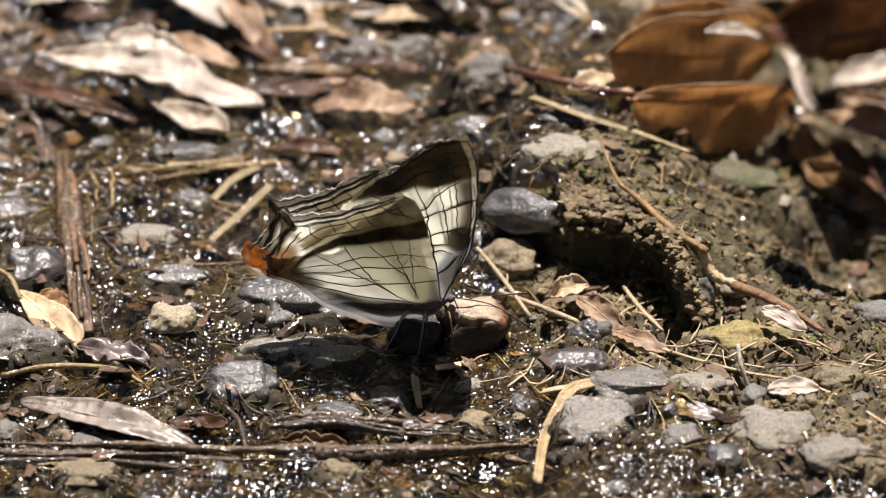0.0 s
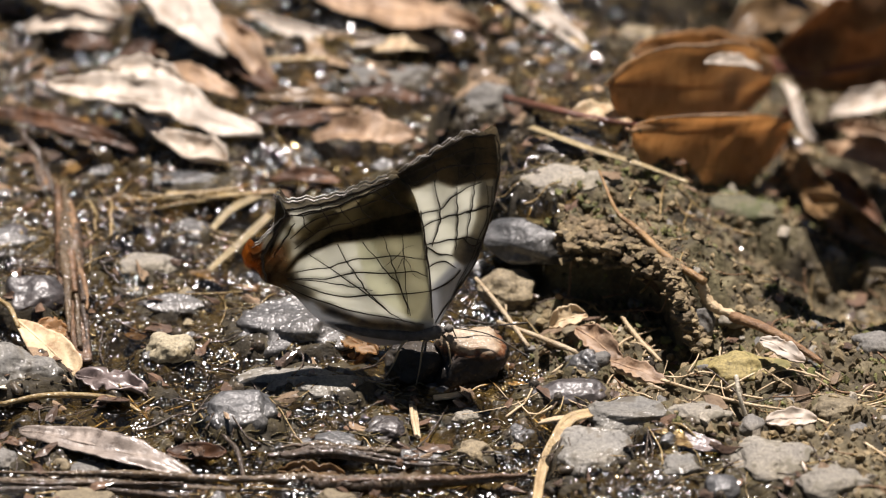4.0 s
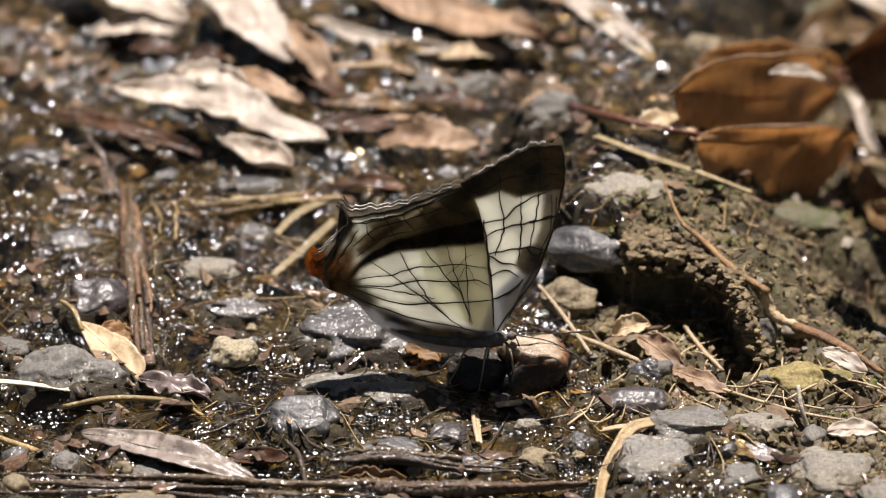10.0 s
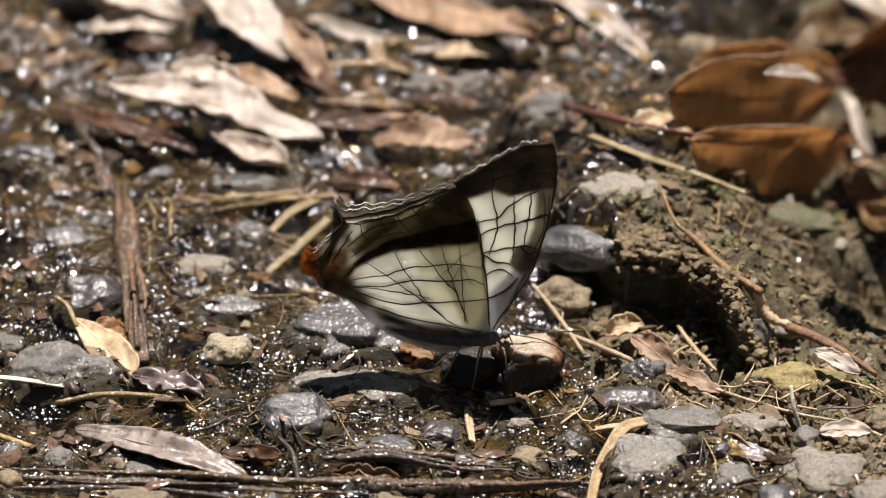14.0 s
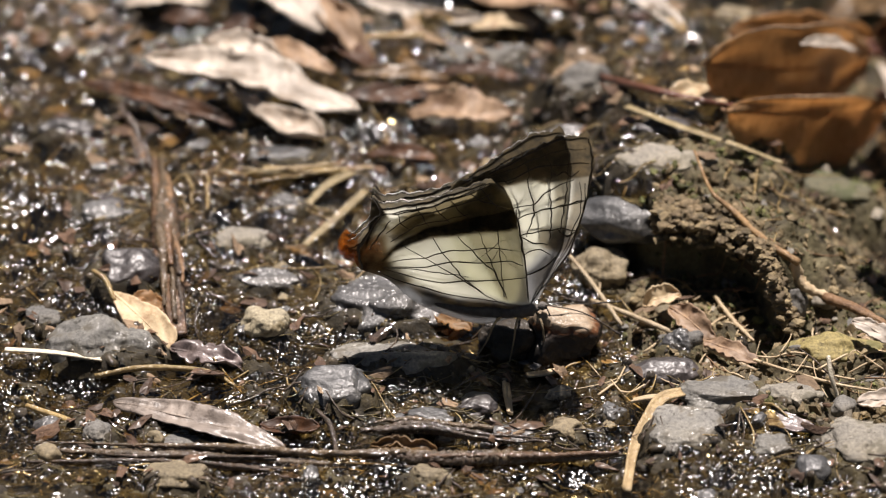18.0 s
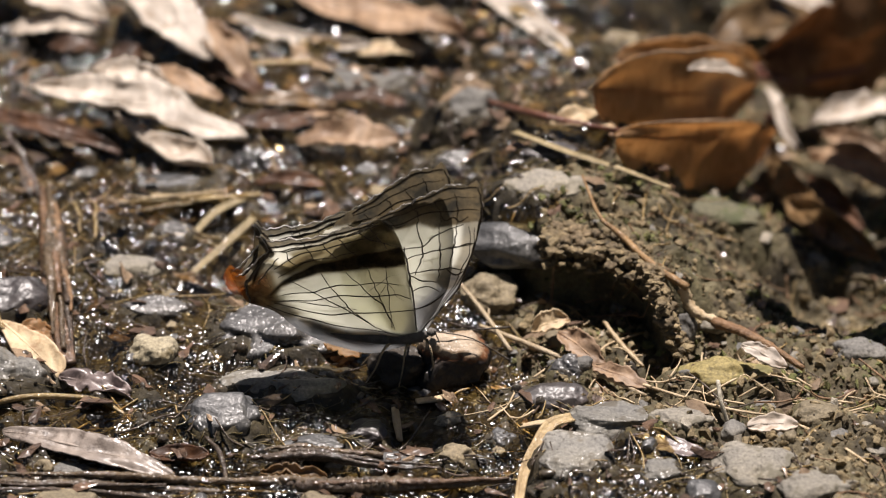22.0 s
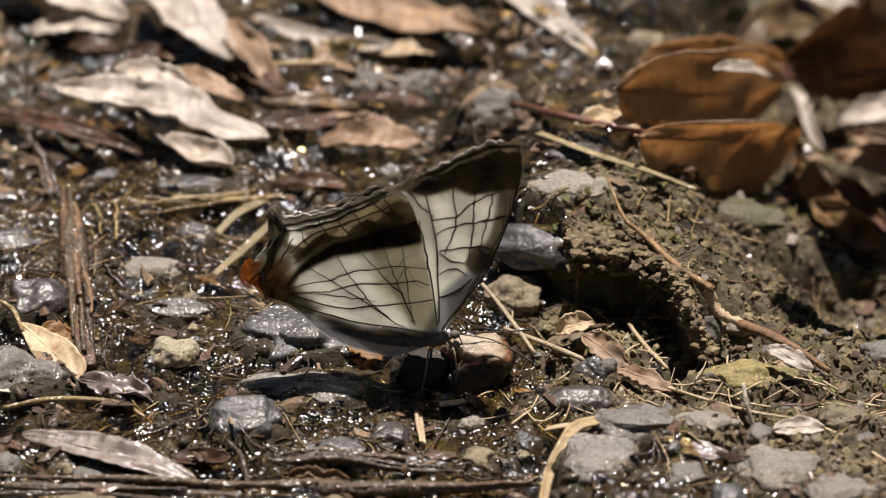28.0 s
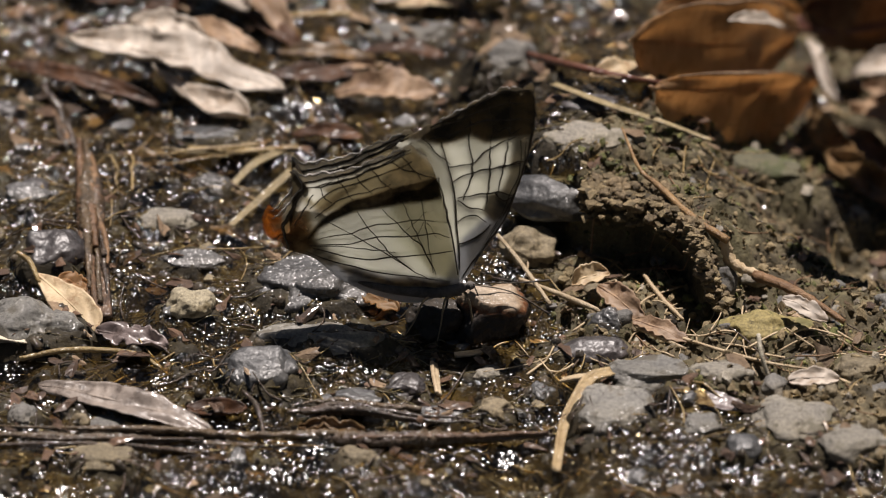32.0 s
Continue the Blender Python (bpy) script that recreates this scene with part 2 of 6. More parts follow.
def ground_material():
    m, nt, b = material("wet_soil")
    co = nt.nodes.new("ShaderNodeTexCoord").outputs["Object"]
    wet = node(nt, "ShaderNodeAttribute")
    wet.attribute_name = "wet"
    w = wet.outputs["Fac"]
    mud = ramp(nt, noise_tex(nt, 120, 6, 0.65, co), [(0.3, (0.007, 0.005, 0.0015)), (0.52, (0.030, 0.021, 0.005)), (0.62, (0.055, 0.042, 0.012)), (0.78, (0.12, 0.095, 0.035))])
    soil = ramp(nt, noise_tex(nt, 150, 6, 0.65, co), [(0.34, (0.022, 0.017, 0.008)), (0.5, (0.085, 0.067, 0.034)), (0.7, (0.25, 0.21, 0.125))])
    moss = ramp(nt, noise_tex(nt, 75, 4, 0.6, co), [(0.48, (0, 0, 0)), (0.62, (0.6, 0.6, 0.6))])
    soil = mix(nt, soil, (0.095, 0.086, 0.036), moss)
    col = mix(nt, soil, mud, w)
    fine = noise_tex(nt, 1500, 4, 0.7, co)
    g = ramp(nt, fine, [(0.3, (0.5, 0.5, 0.5)), (0.7, (1.4, 1.4, 1.4))])
    col = mix(nt, col, g, 0.8, "MULTIPLY")
    nt.links.new(col, b.inputs["Base Color"])
    b.inputs["Roughness"].default_value = 0.8
    first = bump(nt, b, noise_tex(nt, 700, 5, 0.65, co), 0.7, 0.0006)
    bump(nt, b, fine, 0.6, 0.0002, first)
    film = ramp(nt, noise_tex(nt, 200, 4, 0.6, co), [(0.3, (0.05, 0.05, 0.05)), (0.6, (0.35, 0.35, 0.35))])
    film = mix(nt, (0, 0, 0), film, w)
    nt.links.new(film, b.inputs["Coat Weight"])
    b.inputs["Coat Roughness"].default_value = 0.15
    cb = node(nt, "ShaderNodeBump", Strength=1.0, Distance=0.0008)
    nt.links.new(noise_tex(nt, 800, 0.0, 0.5, co), cb.inputs["Height"])
    nt.links.new(cb.outputs[0], b.inputs["Coat Normal"])
    return m


def grit_material(name, dark, light, wet, low=0.5, high=1.5):
    m, nt, b = material(name)
    co = nt.nodes.new("ShaderNodeTexCoord").outputs["Object"]
    col = ramp(nt, noise_tex(nt, 900, 4, 0.7, co), [(0.3, dark), (0.7, light)])
    col = random_tint(nt, island_tint(nt, col, low, high), 0.7, 1.25)
    nt.links.new(col, b.inputs["Base Color"])
    b.inputs["Roughness"].default_value = 0.7
    b.inputs["Coat Weight"].default_value = wet
    b.inputs["Coat IOR"].default_value = 1.6
    b.inputs["Coat Roughness"].default_value = 0.17
    rough_skin = bump(nt, b, noise_tex(nt, 900, 5, 0.7, co), 0.7, 0.0006)
    bump(nt, b, noise_tex(nt, 2600, 4, 0.7, co), 0.6, 0.0002, rough_skin)
    if wet:
        cb = node(nt, "ShaderNodeBump", Strength=0.5, Distance=0.0003)
        nt.links.new(noise_tex(nt, 800, 0, 0.5, co), cb.inputs["Height"])
        nt.links.new(cb.outputs[0], b.inputs["Coat Normal"])
    return m


SOIL = ground_material()
GRIT_WET = grit_material("wet_grit", (0.020, 0.014, 0.006), (0.095, 0.070, 0.036), 1.0)
GRIT_DRY = grit_material("dry_grit", (0.052, 0.040, 0.019), (0.215, 0.172, 0.098), 0.0, 0.35, 1.6)
GRIT_SILT = grit_material("silt", (0.04, 0.029, 0.012), (0.20, 0.16, 0.09), 0.9, 0.2, 1.9)
GRIT_CHIP = grit_material("stone_chips", (0.12, 0.11, 0.09), (0.36, 0.33, 0.27), 0.0, 0.4, 1.4)
ALGAE = fibre_material("algae_thread", (0.035, 0.026, 0.006), (0.17, 0.13, 0.04), 0.4, 0.8)

def smooth(x):
    x = np.clip(x, 0.0, 1.0)
    return x * x * (3 - 2 * x)


def terrain(x, y):
    """Height in mm of the ground's large forms at x, y in mm."""
    x, y = np.asarray(x, float), np.asarray(y, float)
    foot = np.interp(x, [-2, 5, 12, 17, 25, 31, 34, 54, 80], [26, 6, -9, -12, -13, -18, -27, -32, -34])
    d = y - foot
    bank = np.interp(x, [8, 18, 33, 46], [9, 11.5, 11.5, 8]) * smooth(d / np.interp(x, [32, 46], [2, 24])) * smooth((x + 2) / 14) * (1 - 0.7 * smooth((y - 12) / 40))
    hollow = 13.0 * np.exp(-(((x - 62) / 13) ** 2 + ((y + 6) / 15) ** 2))
    far = np.exp(-((np.maximum(np.abs(x) - 90, 0) / 60) ** 2 + (np.maximum(np.abs(y) - 100, 0) / 60) ** 2))
    ledge = 2.6 * smooth((-44 - y + 0.10 * (x - 30)) / 4) * smooth((x - 10) / 8)
    roll = 0.8 * np.sin(x * 0.09 + 1.0) * np.cos(y * 0.07) + 0.5 * np.sin(x * 0.21 - y * 0.13)
    fall = 20.0 * smooth((x - 20) / 36) * smooth((y + 24) / 40)
    return (np.maximum(bank - hollow, -5.0) + ledge - fall + roll) * far


def lattice(ix, iy, seed):
    h = (ix.astype(np.int64) * 374761393 + iy.astype(np.int64) * 668265263 + seed * 1442695041) & 0xFFFFFFFF
    h = ((h ^ (h >> 13)) * 1274126177) & 0xFFFFFFFF
    return ((h ^ (h >> 16)) & 0xFFFF) / 65535.0


def value_noise(x, y, seed):
    ix, iy = np.floor(x), np.floor(y)
    fx, fy = smooth(x - ix), smooth(y - iy)
    a, b = lattice(ix, iy, seed), lattice(ix + 1, iy, seed)
    c, d = lattice(ix, iy + 1, seed), lattice(ix + 1, iy + 1, seed)
    return (a + (b - a) * fx) * (1 - fy) + (c + (d - c) * fx) * fy - 0.5


BEDDED = []
SHEET = {}


def bare_surface(x, y):
    """Height in mm with lumps and grains, before the stones are bedded."""
    h = terrain(x, y)
    near = np.exp(-((np.maximum(np.abs(x) - 110, 0) / 60) ** 2 + (np.maximum(np.abs(y) - 120, 0) / 60) ** 2))
    for size, amp, seed in ((9, 2.0, 1), (4, 2.0, 2), (1.9, 1.8, 3), (0.9, 0.9, 4)):
        h = h + near * amp * value_noise(x / size + 0.37 * seed, y / size, seed)
    h = h - near * wetness(x, y) * (3.2 * smooth((value_noise(x / 6.5, y / 5.0, 13) - 0.12) * 5) + 1.4 * smooth((value_noise(x / 2.6, y / 2.2, 14) - 0.15) * 5))
    return h + near * (1 - wetness(x, y)) * (2.6 * value_noise(x / 5.5, y / 5.5, 7) + 1.5 * value_noise(x / 2.6, y / 2.6, 8))


def bedded_surface(x, y):
    """The same with mud and soil risen unevenly round every bedded stone."""
    h = bare_surface(x, y)
    ragged = 1.5 * value_noise(x / 2.3, y / 2.3, 51) + 1.0 * value_noise(x / 0.9, y / 0.9, 52)
    for sx, sy, top, a, b, turn in BEDDED:
        u = (x - sx) * math.cos(turn) + (y - sy) * math.sin(turn)
        v = (y - sy) * math.cos(turn) - (x - sx) * math.sin(turn)
        out = np.maximum(np.hypot(u / a, v / b) - 0.92, 0) * min(a, b)
        h = np.maximum(h, top - 0.7 * out - 0.35 * out * out + ragged * (0.5 + 0.5 * smooth(out)))
    return h


def surface(x, y):
    """Height in mm of the finished ground, between its grid points."""
    xs, ys, z = SHEET["xs"], SHEET["ys"], SHEET["z"]
    i = np.clip(np.searchsorted(xs, x) - 1, 0, len(xs) - 2)
    j = np.clip(np.searchsorted(ys, y) - 1, 0, len(ys) - 2)
    u, v = (x - xs[i]) / (xs[i + 1] - xs[i]), (y - ys[j]) / (ys[j + 1] - ys[j])
    return (z[j, i] * (1 - u) + z[j, i + 1] * u) * (1 - v) + (z[j + 1, i] * (1 - u) + z[j + 1, i + 1] * u) * v


def wetness(x, y):
    """1 on the seeping mud, 0 on the dry bank."""
    x, y = np.asarray(x, float), np.asarray(y, float)
    edge = np.interp(y, [-80, -62, -48, -40, -30, -15, 5, 25, 60], [60, 44, 30, 18, 14, 13, 22, 30, 45])
    n = 9 * value_noise(x / 7, y / 7, 11)
    return smooth((edge - x + n) / 9 + 0.5)


# ---- mesh helpers ----
def finish(name, verts, faces, mat, parent=None, smooth_shade=True, label=""):
    me = bpy.data.meshes.new(name)
    me.from_pydata([tuple(v) for v in verts], [], [tuple(f) for f in faces])
    me.polygons.foreach_set("use_smooth", [smooth_shade] * len(me.polygons))
    me.materials.append(mat)
    me.update()
    ob = new(name, me)
    if parent:
        ob.parent = parent
    if label:
        ob["label"] = label
    return ob


def holder(name, at, label, category, group=""):
    e = new(name)
    e.location = Vector(at) * MM
    e.empty_display_size = 0.002
    return tagged(e, label, category, group)


def ball(level):
    bm = bmesh.new()
    bmesh.ops.create_icosphere(bm, subdivisions=level, radius=1)
    v = np.array([q.co[:] for q in bm.verts])
    f = [[q.index for q in p.verts] for p in bm.faces]
    bm.free()
    return v, f


BALL = {k: ball(k) for k in (1, 2, 3, 5)}


def stone(name, label, x, y, z, a, b, c, mat, seed=0, turn=0.0, edge=0.5, block=0.8, group="stones in the mud", level=5, bed=0.34, lumps=1.0):
    """A worn stone with semi-axes a, b, c in mm; edge: how many facets are cut flat."""
    rng = np.random.default_rng(seed + 100)
    v, f = BALL[level]
    v = np.sign(v) * np.abs(v) ** block
    v /= np.linalg.norm(v, axis=1).max() ** 0.7
    for _ in range(int(5 + 8 * edge)):
        n = rng.normal(size=3)
        n /= np.linalg.norm(n)
        cut = rng.uniform(0.62, 0.92)
        over = np.maximum(v @ n - cut, 0)
        v -= np.outer(over * 0.85, n)
    dirs = v / np.linalg.norm(v, axis=1)[:, None]
    for k, amp in ((1.7, 0.22), (4.0, 0.06), (9.0, 0.026), (19.0, 0.014), (40.0, 0.006)):
        off = rng.uniform(0, 50, 3)
        bumps = np.array([noise.noise(Vector(d * k + off)) for d in dirs])
        v = v + dirs * (amp * lumps * bumps)[:, None]
    v = v * np.array([a, b, c]) * 1.06
    q = radians(turn)
    rot = np.array([[math.cos(q), -math.sin(q), 0], [math.sin(q), math.cos(q), 0], [0, 0, 1]])
    if bed is not None:
        BEDDED.append((x, y, z + bed * c, a, b, q))
    ob = finish(name, (v @ rot.T) * MM, f, mat)
    ob.location = Vector((x, y, z)) * MM
    return tagged(ob, label, "stone", group)


def pebbles(count, region, mats, size, label, seed, group):
    """Loose single pebbles lying on the ground."""
    rng = np.random.default_rng(seed)
    made = 0
    while made < count:
        x, y = rng.uniform(-78, 72), rng.uniform(-80, 80)
        if rng.uniform() > region(x, y):
            continue
        r = size[0] * (size[1] / size[0]) ** rng.uniform() ** 1.6
        c = r * rng.uniform(0.4, 0.75)
        mat = mats[int(rng.integers(len(mats)))]
        stone("pebble", label, x, y, float(surface(x, y)) - 0.05 * c, r, r * rng.uniform(0.6, 0.95), c, mat, seed * 1000 + made, rng.uniform(0, 180), rng.uniform(0.2, 1.0), rng.uniform(0.6, 0.9), group, 3, None)
        made += 1


def sheet(name, grid, thick, mat, parent=None, label=""):
    """A closed thin shell over a grid of points (rows x cols x 3, mm)."""
    r, c = grid.shape[:2]
    du, dv = np.gradient(grid, axis=0), np.gradient(grid, axis=1)
    n = np.cross(du, dv)
    n /= np.maximum(np.linalg.norm(n, axis=2), 1e-9)[:, :, None]
    top, low = grid + n * thick / 2, grid - n * thick / 2
    verts = np.concatenate([top.reshape(-1, 3), low.reshape(-1, 3)]) * MM
    k = r * c
    faces = []
    for i in range(r - 1):
        for j in range(c - 1):
            p = i * c + j
            faces.append((p, p + c, p + c + 1, p + 1))
            faces.append((k + p, k + p + 1, k + p + c + 1, k + p + c))
    rim = [j for j in range(c)] + [i * c + c - 1 for i in range(1, r)] + [(r - 1) * c + j for j in range(c - 2, -1, -1)] + [i * c for i in range(r - 2, 0, -1)]
    for p, q in zip(rim, rim[1:] + rim[:1]):
        faces.append((p, q, k + q, k + p))
    return finish(name, verts, faces, mat, parent, label=label)


def spline(pts, count):
    """Smooth curve through points."""
    p = np.array(pts, float)
    p = np.vstack([2 * p[0] - p[1], p, 2 * p[-1] - p[-2]])
    out = []
    n = len(p) - 3
    for s in np.linspace(0, n, count):
        i = min(int(s), n - 1)
        t = s - i
        a, b, c, d = p[i:i + 4]
        out.append(0.5 * (2 * b + (c - a) * t + (2 * a - 5 * b + 4 * c - d) * t * t + (3 * b - a - 3 * c + d) * t ** 3))
    return np.array(out)


def rod_mesh(pts, radii, sides=7, count=0, rough=0.0, seed=0):
    """Vertices (mm) and faces of a closed tube."""
    rng = np.random.default_rng(seed)
    line = spline(pts, count or 6 * len(pts))
    rad = np.interp(np.linspace(0, 1, len(line)), np.linspace(0, 1, len(radii)), radii)
    tan = np.gradient(line, axis=0)
    tan /= np.linalg.norm(tan, axis=1)[:, None]
    verts, faces = [], []
    ref = np.array([0, 0, 1.0]) if abs(tan[0][2]) < 0.9 else np.array([1.0, 0, 0])
    for i, (p, t) in enumerate(zip(line, tan)):
        s = np.cross(t, ref)
        s /= np.linalg.norm(s)
        u = np.cross(s, t)
        for k in range(sides):
            q = 2 * math.pi * k / sides
            verts.append(p + (s * math.cos(q) + u * math.sin(q)) * rad[i] * (1 + rough * rng.uniform(-1, 1)))
    for i in range(len(line) - 1):
        for k in range(sides):
            a, b = i * sides + k, i * sides + (k + 1) % sides
            faces.append((a, b, b + sides, a + sides))
    faces.append(tuple(range(sides))[::-1])
    faces.append(tuple((len(line) - 1) * sides + k for k in range(sides)))
    return np.array(verts), faces


def rod(name, pts, radii, mat, parent=None, sides=7, rough=0.0, seed=0, label="", count=0):
    v, f = rod_mesh(pts, radii, sides, count, rough, seed)
    return finish(name, v * MM, f, mat, parent, label=label)


def stick(name, label, category, pts, radii, mat, rough=0.1, seed=0, group="", sides=8):
    return tagged(rod(name, pts, radii, mat, rough=rough, seed=seed, sides=sides), label, category, group)


def bundle(name, label, category, pts, spread, radii, mats, seed=0, group=""):
    """A split stick: strands side by side along one line."""
    rng = np.random.default_rng(seed)
    line = np.array(pts, float)
    top = holder(name, line[0], label, category, group)
    for k, mat in enumerate(mats):
        full = spline(line - line[0], 60)
        a, e = (0, 60) if k < 2 else (int(rng.uniform(0, 30)), int(rng.uniform(32, 60)))
        path = full[a:e:4]
        off = np.cumsum(rng.normal(size=(len(path), 3)), axis=0) * 0.14 * spread + rng.normal(size=3) * spread * np.array([0.6, 0.8, 0.3])
        off[:, 2] = np.clip(off[:, 2], -0.5 * spread, 0.6 * spread)
        rod("strand", path + off, [r * rng.uniform(0.3, 1.15) for r in radii], mat, top, 8, 0.3, seed * 10 + k, count=70)
    return top


def blade(name, label, category, pts, width, mat, lean=30, fold=0.15, thick=0.25, group=""):
    """A flat strip of straw or grass along points; lean: degrees the face tips to the viewer."""
    line = spline(pts, 40)
    tan = np.gradient(line, axis=0)
    tan /= np.linalg.norm(tan, axis=1)[:, None]
    rows = []
    for i, (p, t) in enumerate(zip(line, tan)):
        s = np.cross(t, [0, 0, 1.0])
        s = s / max(np.linalg.norm(s), 1e-6)
        u = np.cross(s, t)
        s2 = s * math.cos(radians(lean)) + u * math.sin(radians(lean))
        n = np.cross(t, s2)
        w = width * (0.75 + 0.25 * math.sin(math.pi * min(1, 0.15 + i / 40)))
        rows.append([p + s2 * w * k / 2 + n * fold * width * (1 - k * k) for k in (-1, -0.5, 0, 0.5, 1)])
    return tagged(sheet(name, np.array(rows), thick, mat), label, category, group)


def leaf(label, start, end, width, roll, mat, cup=0.25, arch=0.1, twist=0.0, lobe=0.5, ragged=0.05, seed=0, vein_mat=None, stalk=0.0, blunt=0.55, wave=0.18, thick=0.22, rim=False, torn=0.28, upper=1.0, group="fallen leaves", host=None):
    """A dry leaf from start to end (mm), width across; roll turns the face about its length, cup curls the sides up, arch bends it along."""
    rng = np.random.default_rng(seed + 7)
    a, b = np.array(start, float), np.array(end, float)
    d = b - a
    n = np.linalg.norm(d)
    d /= n
    l = np.cross([0, 0, 1.0], d)
    l /= np.linalg.norm(l)
    if l[1] < 0:
        l = -l
    up = np.cross(d, l)
    up = up if up[2] > 0 else -up
    ph = rng.uniform(0, 6, 6)
    R, C = 36, 17
    grid = np.zeros((R, C, 3))
    for i in range(R):
        t = i / (R - 1)
        half = width / 2 * (max(math.sin(math.pi * t ** (0.5 + lobe)), 0.0) ** blunt) + 0.12
        q = radians(roll + twist * (t - 0.5))
        side, face = l * math.cos(q) + up * math.sin(q), up * math.cos(q) - l * math.sin(q)
        mid = a + d * n * t + face * arch * n * math.sin(math.pi * t)
        for j in range(C):
            s = 2 * j / (C - 1) - 1
            far_side = 1.0 if s > 0 else -1.0
            bite = max(0.0, noise.noise(Vector((5 * t + 9 * far_side, ph[4], 0.5)))) + 0.6 * max(0.0, noise.noise(Vector((14 * t, ph[5] + 5 * far_side, 1.5))))
            edge = 1 + (ragged * (math.sin(17 * t + ph[0] + 2 * s) + 0.7 * math.sin(41 * t + ph[1])) - 1.5 * torn * bite) * abs(s)
            edge *= upper if s > 0 else 1.0
            w = wave * width * 0.3 * (math.sin(7 * t + 3 * s + ph[2]) * abs(s) + 0.5 * math.sin(13 * t - 4 * s + ph[3]))
            w += wave * width * 0.5 * noise.noise(Vector((4.5 * t, 1.7 * s, ph[0] * 3)))
            grid[i, j] = mid + side * half * s * edge * (1 - 0.25 * abs(cup) * s * s) + face * (cup * half * s * s + w)
    if host:
        local = grid - np.array(host.location) / MM
        top = sheet("leaf", local, thick, mat, host)
        rod("midrib", local[:, C // 2][::5], [0.5, 0.4, 0.3, 0.1], mat, top, 6)
        return top
    top = holder("dry_leaf", a, label, "leaf", group)
    local = grid - a
    sheet("leaf_blade", local, thick, mat, top)
    mid = local[:, C // 2]
    rod("midrib", mid[::5], [0.24, 0.22, 0.16, 0.08], vein_mat or mat, top, 6, label="raised midrib")
    if rim:
        up_side = local[:, -1] if local[R // 2, -1, 2] > local[R // 2, 0, 2] else local[:, 0]
        rod("leaf_margin", up_side[3:-3:3], [0.1, 0.28, 0.3, 0.12, 0.06], LEAF_TAN, top, 6, label="pale curled leaf margin")
    if stalk:
        base = mid[0]
        rod("leaf_stalk", [base + d, base, base - d * stalk * 0.5 - np.array([0, 0, 0.3]), base - d * stalk], [0.4, 0.35, 0.4], TWIG, top, 6)
    return top


# ---- ground ----
def axis(lo, hi, step, reach):
    inner = np.arange(lo, hi + step, step)
    out, s = [], step
    q = 0.0
    while q < reach:
        s *= 1.35
        q += s
        out.append(q)
    out = np.array(out)
    return np.concatenate([lo - out[::-1], inner, hi + out])


def build_ground():
    xs, ys = axis(-84, 78, 0.34, 30000), axis(-90, 96, 0.40, 30000)
    X, Y = np.meshgrid(xs, ys)
    Z = bedded_surface(X, Y)
    SHEET.update(xs=xs, ys=ys, z=Z)
    nx, ny = len(xs), len(ys)
    co = np.stack([X, Y, Z], axis=2).reshape(-1, 3) * MM
    i = np.arange((nx - 1) * (ny - 1))
    p = (i // (nx - 1)) * nx + i % (nx - 1)
    quads = np.stack([p, p + 1, p + nx + 1, p + nx], axis=1)
    me = bpy.data.meshes.new("ground")
    me.vertices.add(len(co))
    me.vertices.foreach_set("co", co.ravel())
    me.loops.add(quads.size)
    me.loops.foreach_set("vertex_index", quads.ravel().astype(np.int32))
    me.polygons.add(len(quads))
    me.polygons.foreach_set("loop_start", (np.arange(len(quads)) * 4).astype(np.int32))
    me.update(calc_edges=True)
    me.polygons.foreach_set("use_smooth", np.ones(len(quads), bool))
    at = me.attributes.new("wet", "FLOAT", "POINT")
    at.data.foreach_set("value", wetness(X, Y).ravel())
    me.materials.append(SOIL)
    return tagged(new("ground", me), "wet muddy gravel seep beside a dry crumbly bank", "ground", kind="structure")


